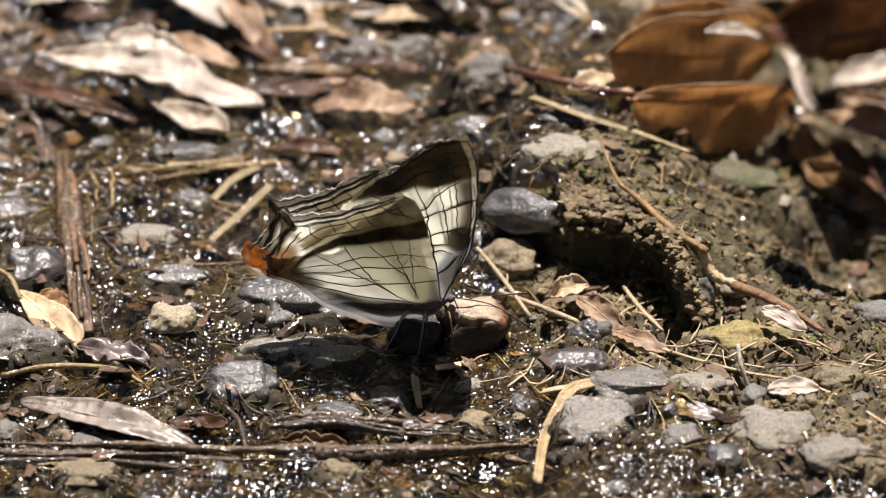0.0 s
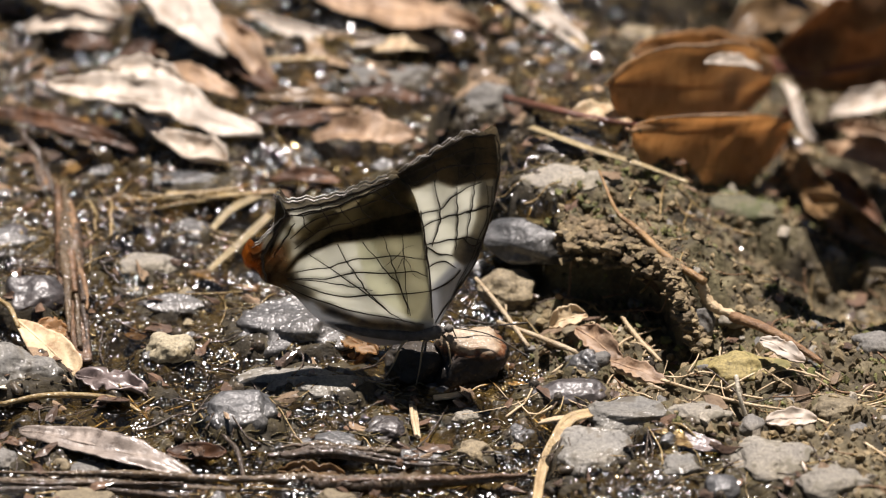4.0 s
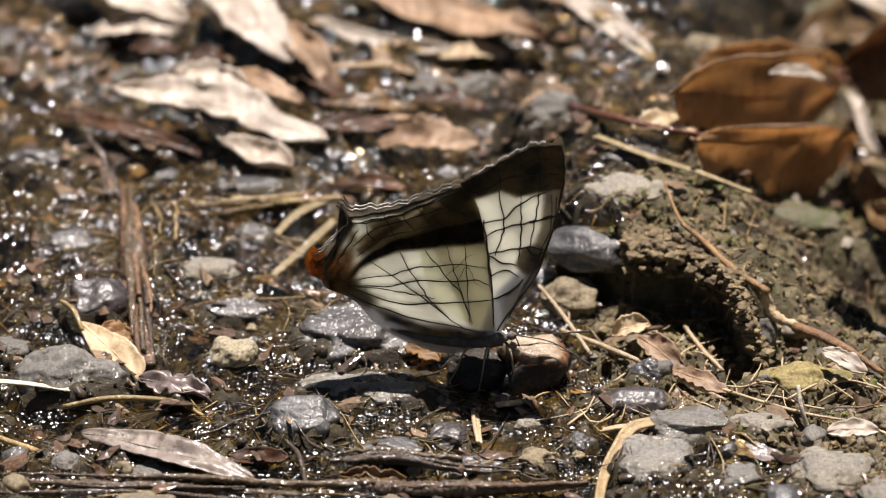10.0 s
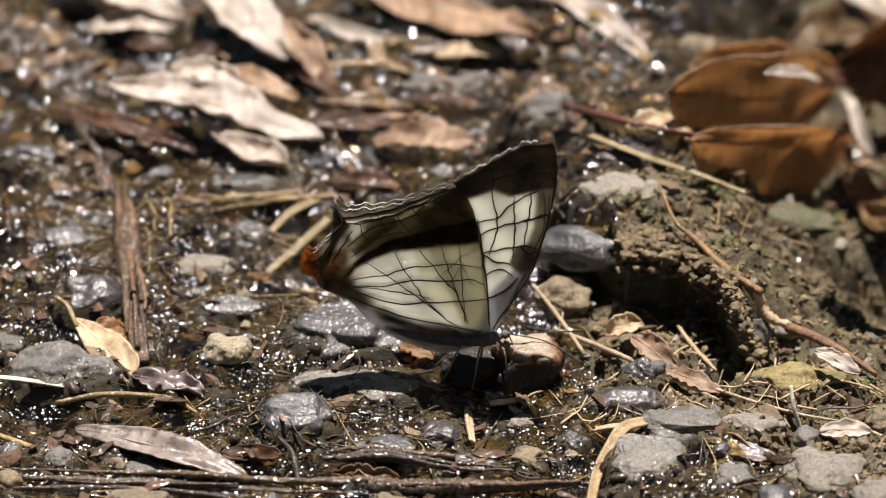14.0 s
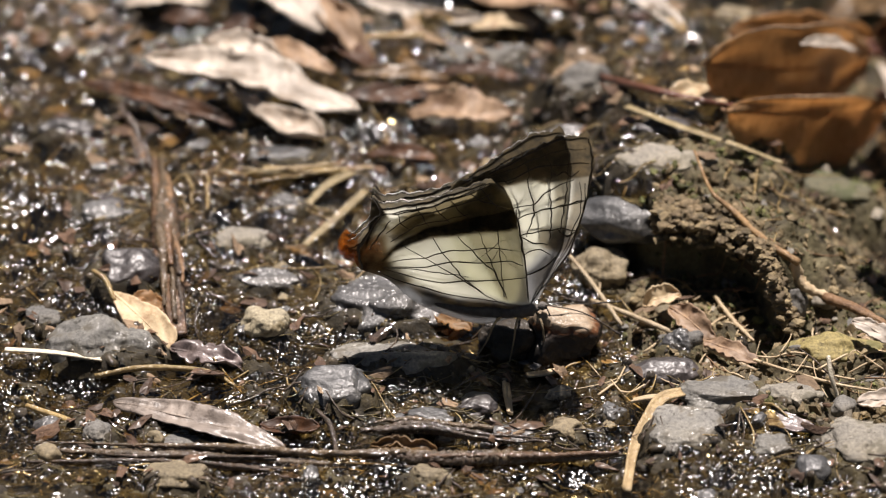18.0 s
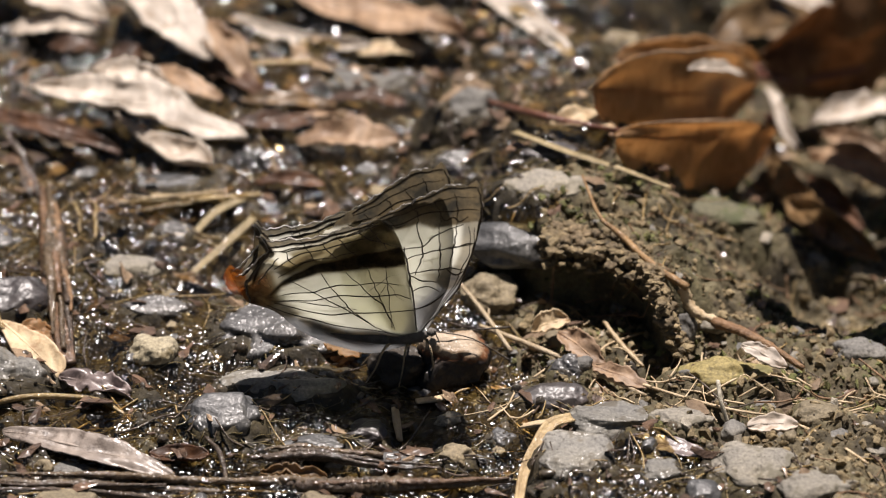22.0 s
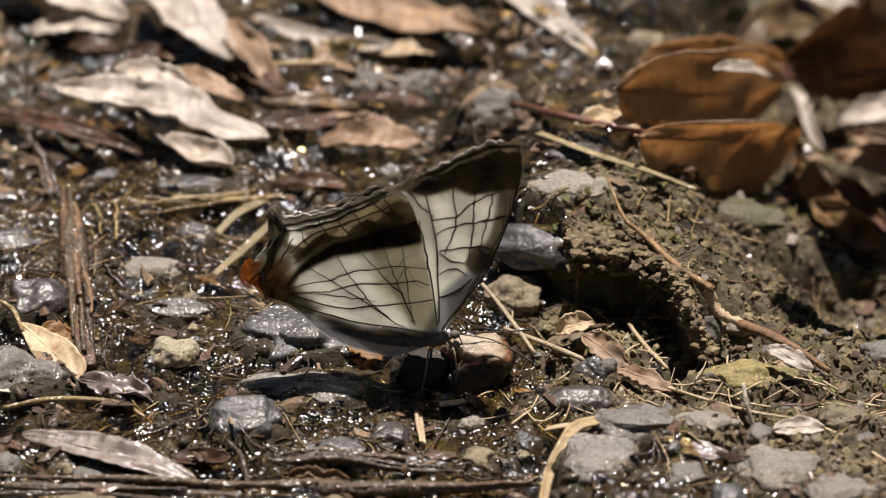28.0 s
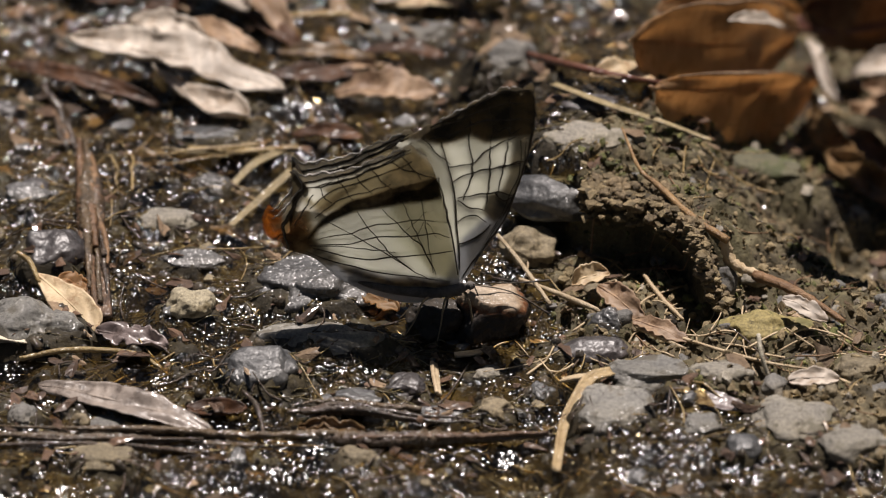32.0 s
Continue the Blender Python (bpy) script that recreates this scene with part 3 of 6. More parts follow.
def build_water():
    """A thin film of seeping water, wavy over the grit, from which grains stand out."""
    m, nt, b = material("water_film")
    nt.nodes.remove(b)
    clear = nt.nodes.new("ShaderNodeBsdfTransparent")
    clear.inputs[0].default_value = (0.86, 0.76, 0.52, 1)
    gloss = nt.nodes.new("ShaderNodeBsdfAnisotropic")
    gloss.inputs["Roughness"].default_value = 0.145
    fres = node(nt, "ShaderNodeFresnel", IOR=1.6)
    co = nt.nodes.new("ShaderNodeTexCoord").outputs["Object"]
    bp = node(nt, "ShaderNodeBump", Strength=1.0, Distance=0.00055)
    nt.links.new(noise_tex(nt, 1380, 0.0, 0.5, co, 0.25), bp.inputs["Height"])
    calm = ramp(nt, noise_tex(nt, 75, 3, 0.6, co), [(0.38, (0.35, 0.35, 0.35)), (0.54, (1, 1, 1))])
    nt.links.new(calm, bp.inputs["Strength"])
    nt.links.new(bp.outputs[0], gloss.inputs["Normal"])
    nt.links.new(bp.outputs[0], fres.inputs["Normal"])
    mx = nt.nodes.new("ShaderNodeMixShader")
    nt.links.new(fres.outputs[0], mx.inputs[0])
    nt.links.new(clear.outputs[0], mx.inputs[1])
    nt.links.new(gloss.outputs[0], mx.inputs[2])
    nt.links.new(mx.outputs[0], nt.nodes["Material Output"].inputs[0])
    xs, ys = np.arange(-84, 60, 0.32), np.arange(-90, 96, 0.42)
    X, Y = np.meshgrid(xs, ys)
    Z = terrain(X, Y) + 2.0 * value_noise(X / 9 + 0.37, Y / 9, 1) + 1.2 * value_noise(X / 4 + 0.74, Y / 4, 2) + 0.5
    for size, amp, seed in ((4.0, 0.6, 41), (1.7, 0.38, 42), (0.9, 0.16, 43)):
        Z = Z + amp * value_noise(X / size, Y / size, seed)
    Z = np.maximum(Z, surface(X, Y) - 0.15 + 0.6 * value_noise(X / 1.5, Y / 1.5, 44) + 0.4 * value_noise(X / 4.1, Y / 4.1, 45))
    keep = wetness(X, Y) > 0.35
    nx = len(xs)
    i = np.arange((nx - 1) * (len(ys) - 1))
    p = (i // (nx - 1)) * nx + i % (nx - 1)
    p = p[keep.ravel()[p]]
    quads = np.stack([p, p + 1, p + nx + 1, p + nx], axis=1)
    used, inv = np.unique(quads.ravel(), return_inverse=True)
    co = np.stack([X, Y, Z], axis=2).reshape(-1, 3)[used] * MM
    return tagged(finish("water", co, inv.reshape(-1, 4).tolist(), m), "thin film of glittering water seeping over mud", "water", kind="structure")


def scatter(name, label, count, mat, sizes, keep, seed, level=1, squash=0.7, sink=0.15, rounded=False):
    """Loose grains joined into one mesh."""
    rng = np.random.default_rng(seed)
    v, f = BALL[level]
    f = np.array(f)
    xs, ys = rng.uniform(-84, 78, count * 4), rng.uniform(-88, 94, count * 4)
    ok = rng.uniform(0, 1, count * 4) < keep(xs, ys)
    xs, ys = xs[ok][:count], ys[ok][:count]
    zs = surface(xs, ys)
    allv, allf = [], []
    for k, (x, y, z) in enumerate(zip(xs, ys, zs)):
        r = sizes[0] * (sizes[1] / sizes[0]) ** (rng.uniform() ** 2.2)
        m = rng.normal(size=(3, 3))
        q, _ = np.linalg.qr(m)
        w = np.sign(v) * np.abs(v) ** rng.uniform(0.55, 0.95) * (1 + 0.22 * rng.normal(size=(len(v), 1)) * (1.0 if level == 1 else 0.35))
        w = w * np.array([1, rng.uniform(0.6, 0.95), rng.uniform(0.4, squash)]) @ q
        allv.append(w * r + np.array([x, y, z + r * sink]))
        allf.append(f + k * len(v))
    return tagged(finish(name, np.concatenate(allv) * MM, np.concatenate(allf), mat, smooth_shade=rounded), label, "gravel", kind="stuff")


def litter(name, label, count, mat, size, keep, seed):
    """Small flat torn leaf bits joined into one mesh."""
    rng = np.random.default_rng(seed)
    xs, ys = rng.uniform(-84, 78, count * 6), rng.uniform(-88, 94, count * 6)
    ok = rng.uniform(0, 1, count * 6) < keep(xs, ys)
    xs, ys = xs[ok][:count], ys[ok][:count]
    zs = surface(xs, ys)
    allv, allf, k = [], [], 0
    for x, y, z in zip(xs, ys, zs):
        n = rng.integers(9, 15)
        r = size[0] * (size[1] / size[0]) ** rng.uniform()
        q = (np.arange(n) + rng.uniform(-0.35, 0.35, n)) * 2 * math.pi / n
        rad = r * rng.uniform(0.55, 1.1, n)
        narrow = rng.uniform(0.25, 0.7)
        rim = np.stack([rad * np.cos(q), rad * np.sin(q) * narrow, 0.25 * r * np.cos(2 * q + rng.uniform(0, 6)) * rng.uniform(0, 1)], axis=1)
        w = np.vstack([[[0, 0, 0.12 * r]], rim, rim - [0, 0, 0.15], [[0, 0, 0.12 * r - 0.15]]])
        e = np.array(Euler((rng.normal() * 0.25, rng.normal() * 0.25, rng.uniform(0, 6.28))).to_matrix())
        allv.append(w @ e.T + np.array([x, y, z + rng.uniform(0.2, 1.0)]))
        for i in range(n):
            a, b = 1 + i, 1 + (i + 1) % n
            allf += [(k, k + a, k + b), (k + 2 * n + 1, k + n + b, k + n + a), (k + a, k + n + a, k + n + b, k + b)]
        k += 2 * n + 2
    return tagged(finish(name, np.concatenate(allv) * MM, allf, mat, smooth_shade=False), label, "leaf litter", kind="stuff")


def fibres(name, label, count, mat, length, keep, seed, thick=(0.07, 0.2), flat=False):
    """Thin bent straws and rootlets joined into one mesh."""
    rng = np.random.default_rng(seed)
    xs, ys = rng.uniform(-84, 78, count * 6), rng.uniform(-88, 94, count * 6)
    ok = rng.uniform(0, 1, count * 6) < keep(xs, ys)
    allv, allf, k = [], [], 0
    for x, y in zip(xs[ok][:count], ys[ok][:count]):
        n = length[0] * (length[1] / length[0]) ** rng.uniform()
        h = rng.normal() * 0.5 if flat else rng.uniform(0, math.pi)
        bend = rng.normal() * 0.25
        t = np.linspace(-0.5, 0.5, 4)
        px, py = x + n * (t * math.cos(h) - bend * (t * t) * math.sin(h)), y + n * (t * math.sin(h) + bend * (t * t) * math.cos(h))
        pz = surface(px, py)
        pz = np.maximum(pz, pz.mean()) + (rng.uniform(0.0, 0.3) if flat else rng.uniform(0.1, 0.7))
        r = rng.uniform(*thick)
        v, f = rod_mesh(np.stack([px, py, pz], axis=1), [r, r * 0.7], 5, 9)
        allv.append(v)
        allf += [tuple(q + k for q in p) for p in f]
        k += len(v)
    return tagged(finish(name, np.concatenate(allv) * MM, allf, mat), label, "plant debris", kind="stuff")


def lump(seed, level):
    """A crumbly lump of soil about 1 mm in radius."""
    rng = np.random.default_rng(seed)
    v, f = BALL[level]
    off = rng.uniform(0, 90, 3)
    swell = 1 + np.array([0.5 * noise.noise(Vector(p * 1.6 + off)) + 0.4 * noise.noise(Vector(p * 4.5 + off)) + 0.2 * noise.noise(Vector(p * 11 + off)) for p in v])
    return v * swell[:, None] * np.array([1.2, 1.1, 0.75]), np.array(f)


def edge_spot(rng, off_y, drop):
    """A place on the broken edge of the bank."""
    x = rng.uniform(17, 37)
    foot = float(np.interp(x, [-2, 5, 12, 17, 25, 31, 34, 54, 80], [26, 6, -9, -12, -13, -18, -27, -32, -34]))
    return x, foot + rng.normal(*off_y), float(terrain(x, foot + 4)) - rng.uniform(-0.3, drop)


def bank_edge(count, mat, seed):
    """Crumbly lumps overhanging the edge of the bank, each a part of it."""
    rng = np.random.default_rng(seed)
    top = holder("bank_edge", (20, -12, 6), "crumbly broken edge of the dry soil bank", "soil")
    shapes = []
    for k in range(count):
        if k < 14:
            v, f = lump(seed + k, 3)
            ob = finish("clod", v * MM, f, mat, top)
            shapes.append(ob.data)
        else:
            ob = new("clod", shapes[k % 14])
            ob.parent = top
        r = 0.3 * (1.2 / 0.3) ** rng.uniform() ** 1.6
        ob.location = (Vector(edge_spot(rng, (-0.2, 1.9), 3.5)) - Vector((20, -12, 6))) * MM
        ob.rotation_euler = (rng.normal() * 0.3, rng.normal() * 0.3, rng.uniform(0, 6.28))
        ob.scale = (r, r, r)
    return top


def edge_crumbs(name, label, count, mat, seed):
    """Small crumbs on the broken edge, joined."""
    rng = np.random.default_rng(seed)
    v, f = BALL[1]
    f = np.array(f)
    allv, allf = [], []
    for k in range(count):
        r = 0.25 * (0.95 / 0.25) ** rng.uniform() ** 1.5
        w = v * (1 + 0.25 * rng.normal(size=(len(v), 1)))
        allv.append(w * np.array([1.3, 1.1, 0.7]) * r + np.array(edge_spot(rng, (-0.6, 1.7), 3.5)))
        allf.append(f + k * len(v))
    return tagged(finish(name, np.concatenate(allv) * MM, np.concatenate(allf), mat, smooth_shade=False), label, "soil", kind="stuff")


# ---- stones ----
G = "stones in the mud"
stone("stone", "broad wet grey stone glittering under the butterfly", -21.3, -23.0, 0.7, 9.8, 7.4, 3.7, STONE_GLOSS, 1, edge=0.7, lumps=1.4)
stone("stone", "flat grey stone carrying the wing shadow", -20.3, -36.9, 1.1, 9.0, 4.5, 1.1, STONE_DAMP, 2)
stone("stone", "small grey stone beside the flat one", -16.7, -40.2, 2.0, 5.7, 3.2, 1.5, STONE_DAMP, 3)
stone("stone", "rounded wet blue-grey stone", -28.4, -47.5, 2.2, 5.6, 4.4, 3.6, STONE_BLUE, 4, edge=0.5, block=0.95, lumps=0.75)
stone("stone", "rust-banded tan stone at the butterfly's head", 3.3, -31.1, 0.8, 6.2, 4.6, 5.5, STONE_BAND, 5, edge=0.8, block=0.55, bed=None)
# added stone, coloured black to stand for the shade beside the banded one
stone("stone", "black stone in place of the shade under the butterfly", -3.6, -32.2, 0.5, 4.6, 3.4, 3.1, STONE_BLACK, 59, edge=0.3, bed=None)
stone("stone", "large grey stone with a damp foot", -61.1, -34.6, 0.4, 7.9, 5.0, 4.2, STONE_DAMP, 6)
stone("stone", "dark glossy purple-grey stone", -59.1, -17.3, 1.9, 4.8, 4.4, 3.6, STONE_DARK, 7, edge=0.2, block=0.97, lumps=0.75)
stone("stone", "smooth oval grey pebble", -43.0, -4.3, -0.2, 4.5, 2.8, 1.4, STONE_SPECK, 8, edge=0.1, bed=0.0)
stone("stone", "flat wet grey stone", -38.4, -15.6, 0.3, 5.3, 2.7, 1.3, STONE_WET, 9)
stone("stone", "pale yellowish pebble on the wet ground", -38.9, -30.3, 1.5, 3.6, 2.8, 2.7, STONE_PALE, 10, edge=1.0, block=0.95, bed=0.0)
stone("stone", "long dark slate stone in the bank", 13.3, -7.3, 6.4, 7.8, 4.9, 2.9, STONE_BLUE, 11, turn=-8, edge=0.6, block=0.9, bed=None, lumps=0.5)
stone("stone", "angular grey-brown stone on the wet ground", 9.0, -13.6, 1.3, 4.1, 3.6, 3.0, STONE_TAN, 12, edge=0.9, bed=-0.3)
stone("stone", "flat pale grey stone on the bank", 18.4, -0.5, 12.1, 7.0, 3.7, 1.7, STONE_SPECK, 13)
stone("stone", "round brown-grey stone on the wet ground", 6.5, 32.0, 4.5, 5.1, 3.4, 3.7, STONE_GREY, 14)
stone("stone", "long grey stone on the bank", 41.3, 16.5, -3.4, 7.6, 3.7, 1.7, STONE_MOSS, 15, turn=-14)
stone("stone", "yellow-green mossy stone on the wet ground", 42.1, -37.1, 2.3, 7.0, 3.2, 3.4, STONE_GREEN, 16, edge=0.9)
stone("stone", "small dark grey pebble", 20.5, -33.4, 1.0, 2.6, 2.2, 2.4, STONE_WET, 17)
stone("stone", "dark speckled wet stone", 17.7, -39.4, 0.5, 5.7, 3.1, 2.0, STONE_DARK, 18, edge=0.8, lumps=0.6)
stone("stone", "flat pale grey stone", 25.3, -49.6, 3.1, 6.6, 4.6, 2.3, STONE_DAMP, 19, edge=1.0, block=0.5, bed=0.0)
stone("stone", "blocky grey stone on the wet ground", 20.7, -59.2, 3.1, 5.5, 5.6, 2.6, STONE_DAMP, 20, edge=1.0, block=0.6)
stone("stone", "low tan stone on the wet ground", 32.5, -63.2, 3.6, 3.9, 3.5, 1.6, STONE_DAMP, 21)
stone("stone", "bluish pebble on the wet ground", 38.5, -67.8, 2.8, 2.9, 2.5, 2.1, STONE_BLUE, 22, lumps=0.5)
stone("stone", "wide tan-grey stone in the slope", 45.5, -62.1, 3.2, 7.2, 6.2, 2.6, STONE_SPECK, 23, edge=1.0, block=0.6)
stone("stone", "small angular pale pebble", 3.1, -44.8, -0.2, 2.3, 1.8, 1.5, STONE_SPECK, 24, edge=1.0)
stone("stone", "yellowish wet pebble on the wet ground", 4.3, -55.6, 0.6, 2.7, 2.3, 1.9, STONE_TAN, 25)
stone("stone", "grey-blue wet pebble on the wet ground", 10.7, -50.3, 0.3, 2.1, 2.0, 1.7, STONE_BLUE, 26)
stone("stone", "flat bluish stone on the wet ground", -15.6, -52.3, 0.5, 4.3, 2.5, 1.2, STONE_BLUE, 27)
stone("stone", "pale pebble in the front mud", -49.8, -67.0, 0.0, 4.5, 3.3, 1.6, STONE_TAN, 28)
stone("stone", "low grey stone in the front mud", -49.7, -58.5, -0.0, 4.1, 2.0, 0.9, STONE_GREY, 29)
stone("stone", "grey pebble at the front", -61.5, -57.4, 0.5, 2.1, 2.3, 1.9, STONE_GREY, 30)
stone("stone", "pale round pebble in the hollow", 52.1, 22.0, -11.2, 2.5, 2.1, 2.3, STONE_SPECK, 31)
stone("stone", "pale wet pebble in the hollow", 57.3, 17.2, -12.9, 2.0, 1.8, 1.9, STONE_SPECK, 32)
stone("stone", "tan pebble in the hollow", 64.2, 14.6, -13.4, 2.7, 2.1, 2.3, STONE_TAN, 33)
stone("stone", "long flat grey stone among the leaves", -9.0, 48.3, -0.1, 7.6, 3.3, 1.5, STONE_GREY, 34)
stone("stone", "blue-grey wet stone on the wet ground", -37.9, 18.3, 0.5, 7.0, 2.2, 0.9, STONE_BLUE, 35)
stone("stone", "white pebble tip on the wet ground", -14.4, -67.2, 0.3, 3.3, 2.5, 1.6, STONE_TAN, 36)
stone("stone", "dark wet stone at the back", 18.1, 7.3, 12.4, 3.7, 2.2, 1.4, STONE_DARK, 37)
stone("stone", "grey clod of the bank", 36.3, -25.2, 2.6, 2.5, 2.5, 3.5, STONE_GREY, 38, bed=None)
stone("stone", "brown-grey stone in the back mud", 29.3, 58.0, 0.7, 3.3, 2.2, 2.4, STONE_TAN, 40)
stone("stone", "low grey stone in the back mud", 4.2, 19.6, 3.7, 3.7, 2.4, 1.6, STONE_WET, 41)
stone("stone", "small stone behind the butterfly", -36.9, 5.9, -0.4, 2.9, 2.4, 1.6, STONE_WET, 42)
stone("stone", "tan stone in the slope", 54.5, -68.4, 4.0, 6.5, 4.3, 2.8, STONE_SPECK, 43)


stone("stone", "dark stone with a grey top", -69.2, 23.6, 1.0, 4.5, 2.7, 1.7, STONE_DARK, 50)
stone("stone", "grey wet stone behind the strip", -63.0, 0.5, 1.0, 4.5, 2.4, 1.6, STONE_WET, 51)
stone("stone", "grey pebble beside the white grass", -70.7, -27.8, 0.9, 2.9, 2.7, 1.7, STONE_GREY, 52)
stone("stone", "dark wet stone in the front mud", -8.3, -48.4, -0.1, 3.3, 2.7, 1.7, STONE_DARK, 53)
stone("stone", "flat wet stone in the front mud", -3.1, -55.6, 0.1, 4.5, 2.2, 1.0, STONE_WET, 54)
stone("stone", "grey stone at the slope's foot", 35.7, -51.5, 4.3, 4.5, 2.9, 1.6, STONE_SPECK, 55)
stone("stone", "tan stone on the dry slope", 55.3, -47.3, 3.0, 3.3, 2.7, 1.7, STONE_TAN, 56)
stone("stone", "grey stone on the dry slope", 61.7, -26.7, -0.3, 4.1, 2.8, 2.3, STONE_GREY, 57)
stone("stone", "dark round pebble at the bank", 51.6, -34.5, 0.9, 1.8, 1.9, 1.5, STONE_WET, 58)


# ---- ground, bedded round the stones, and what lies loose on it ----
build_ground()
build_water()
scatter("wet_gravel", "loose wet gravel and grit glistening in the mud", 3200, GRIT_WET, (0.22, 1.5), lambda x, y: 0.9 * wetness(x, y) + 0.05, 3, level=2, rounded=True, squash=0.6, sink=-0.12)
scatter("silt_grains", "fine pale and dark silt grains in the mud", 9000, GRIT_SILT, (0.10, 0.42), lambda x, y: (0.15 + 0.85 * smooth(value_noise(x / 6, y / 6, 61) * 3 + 0.4)) * wetness(x, y), 5)
scatter("soil_crumbs", "dry crumbly soil grains on the bank", 10000, GRIT_DRY, (0.16, 1.05), lambda x, y: 1 - wetness(x, y), 4)
scatter("stone_chips", "angular pale stone chips in the dry soil", 900, GRIT_CHIP, (0.3, 1.5), lambda x, y: (1 - wetness(x, y)) * smooth(value_noise(x / 8, y / 8, 63) * 3 + 0.55) * (0.2 + 0.8 * smooth((-34 - y) / 8)), 6, squash=0.6)
pebbles(150, lambda x, y: float(wetness(x, y)), (STONE_WET, STONE_DARK, STONE_BLUE, STONE_WET, STONE_TAN), (0.8, 2.4), "small wet pebble half sunk in the mud", 71, "wet pebbles")
pebbles(110, lambda x, y: float(1 - wetness(x, y)) * (0.25 if y > -40 else 1.0), (STONE_SPECK, STONE_TAN, STONE_GREY), (0.7, 2.4), "small dry pebble on crumbly soil", 72, "dry pebbles")

LITTER_DARK = grit_material("dark_litter", (0.04, 0.02, 0.010), (0.15, 0.085, 0.045), 0.8)
LITTER_PALE = grit_material("pale_litter", (0.18, 0.12, 0.07), (0.40, 0.29, 0.185), 0.2)
litter("leaf_litter", "dark wet rotting leaf bits in the mud", 900, LITTER_DARK, (0.5, 3.0), lambda x, y: 0.25 + 0.6 * wetness(x, y), 21)
litter("leaf_litter", "pale torn leaf bits among the leaves", 560, LITTER_PALE, (0.6, 3.6), lambda x, y: 0.15 + 0.8 * smooth((y - 10) / 40), 22)
fibres("plant_fibres", "dark rootlets and wet stems in the mud", 700, BARK, (2.5, 12), lambda x, y: 0.2 + 0.6 * wetness(x, y), 23)
fibres("plant_fibres", "thin yellow straws strewn over the ground", 300, STRAW_WET, (3, 13), lambda x, y: 0.5 + 0 * x, 24)
fibres("plant_fibres", "matted golden straws flattened in the seep", 300, STRAW_WET, (3, 11), lambda x, y: 1.0 * ((x > -66) & (x < -20) & (y > -4) & (y < 26)), 26, (0.07, 0.2), True)
fibres("algae_mat", "matted olive algae threads and rotted stems in the seep", 1700, ALGAE, (2, 9), lambda x, y: wetness(x, y) * (0.1 + 0.9 * smooth(value_noise(x / 11, y / 11, 65) * 3 + 0.5)), 25, (0.05, 0.13), True)
SOIL_DRY = grit_material("dry_soil", (0.034, 0.024, 0.012), (0.18, 0.137, 0.078), 0.0, 0.5, 1.7)
bank_edge(290, SOIL_DRY, 31)
edge_crumbs("soil_crumb_edge", "small crumbs clinging to the broken bank", 1400, GRIT_DRY, 32)
GRIT_MOSS = grit_material("mossy_grit", (0.045, 0.052, 0.013), (0.19, 0.195, 0.065), 0.0, 0.35, 1.5)
scatter("moss_clumps", "olive moss clumps and crumbs on the bank", 6000, GRIT_MOSS, (0.25, 1.0), lambda x, y: (1 - wetness(x, y)) * smooth(value_noise(x / 9, y / 9, 55) * 4 + 0.3), 33)
fibres("plant_fibres", "dry straws and stems at the bank's foot", 150, STRAW, (4, 14), lambda x, y: ((x > 4) & (x < 74) & (y > -46) & (y < -22)) * 1.0, 34)
fibres("plant_fibres", "thin rootlets on the dry bank", 160, TWIG, (2, 8), lambda x, y: 1 - wetness(x, y), 35)


# ---- leaves ----
leaf("large bleached leaf with a torn blistered blade", (-58.6, 37.0, 5.7), (-26.5, 27.3, 2.5), 8.1, 8, LEAF_PALE, 0.3, 0.04, seed=1, ragged=0.12, wave=0.25)
leaf("small curled pale leaf", (-46.0, 29.2, 5.6), (-31.6, 20.1, 2.4), 6.4, 10, LEAF_PALE, 0.7, -0.12, seed=2, lobe=1.6, blunt=0.8)
leaf("curled torn pale scrap lying on the leaf", (-49.6, 42.5, 5.6), (-37.8, 36.8, 4.6), 4.7, 20, LEAF_PALE, 0.5, 0.1, seed=3, ragged=0.15)
leaf("wide bleached leaf on the muddy ground", (-46.2, 67.3, 6.1), (-32.3, 46.7, 4.6), 8.6, 15, LEAF_PALE, 0.2, 0.1, seed=4)
leaf("curled pinkish leaf on the muddy ground", (-35.5, 58.4, 4.1), (-25.5, 42.5, 2.2), 5.5, 10, LEAF_TAN, 0.4, 0.12, seed=5)
leaf("crescent-shaped curled leaf on the muddy ground", (-29.2, 60.9, 3.8), (-8.4, 52.9, 3.5), 3.6, 20, LEAF_PALE, 0.5, -0.14, seed=6)
leaf("broad pale leaf with an orange tip", (-23.8, 72.7, 3.2), (5.7, 53.7, 5.1), 7.9, 15, LEAF_TAN, 0.2, -0.03, seed=7)
leaf("long pale leaf on the muddy ground", (7.5, 69.0, 3.7), (21.7, 49.4, 3.8), 4.7, 10, LEAF_PALE, 0.2, 0.05, seed=8)
leaf("pale crumpled leaf on the muddy ground", (-63.1, 60.3, 1.2), (-49.5, 59.7, 2.1), 4.7, 15, LEAF_PALE, 0.2, 0.1, seed=9, wave=0.3)
leaf("brown leaf scrap on the muddy ground", (-56.9, 56.4, 0.8), (-49.4, 54.7, 1.3), 3.7, 10, LEAF_RUST, 0.2, 0.1, seed=10)
leaf("wet rust-red leaf on the muddy ground", (-48.4, 52.2, 1.8), (-40.9, 53.3, 1.6), 2.9, 20, LEAF_RUST, 0.2, 0.1, seed=11)
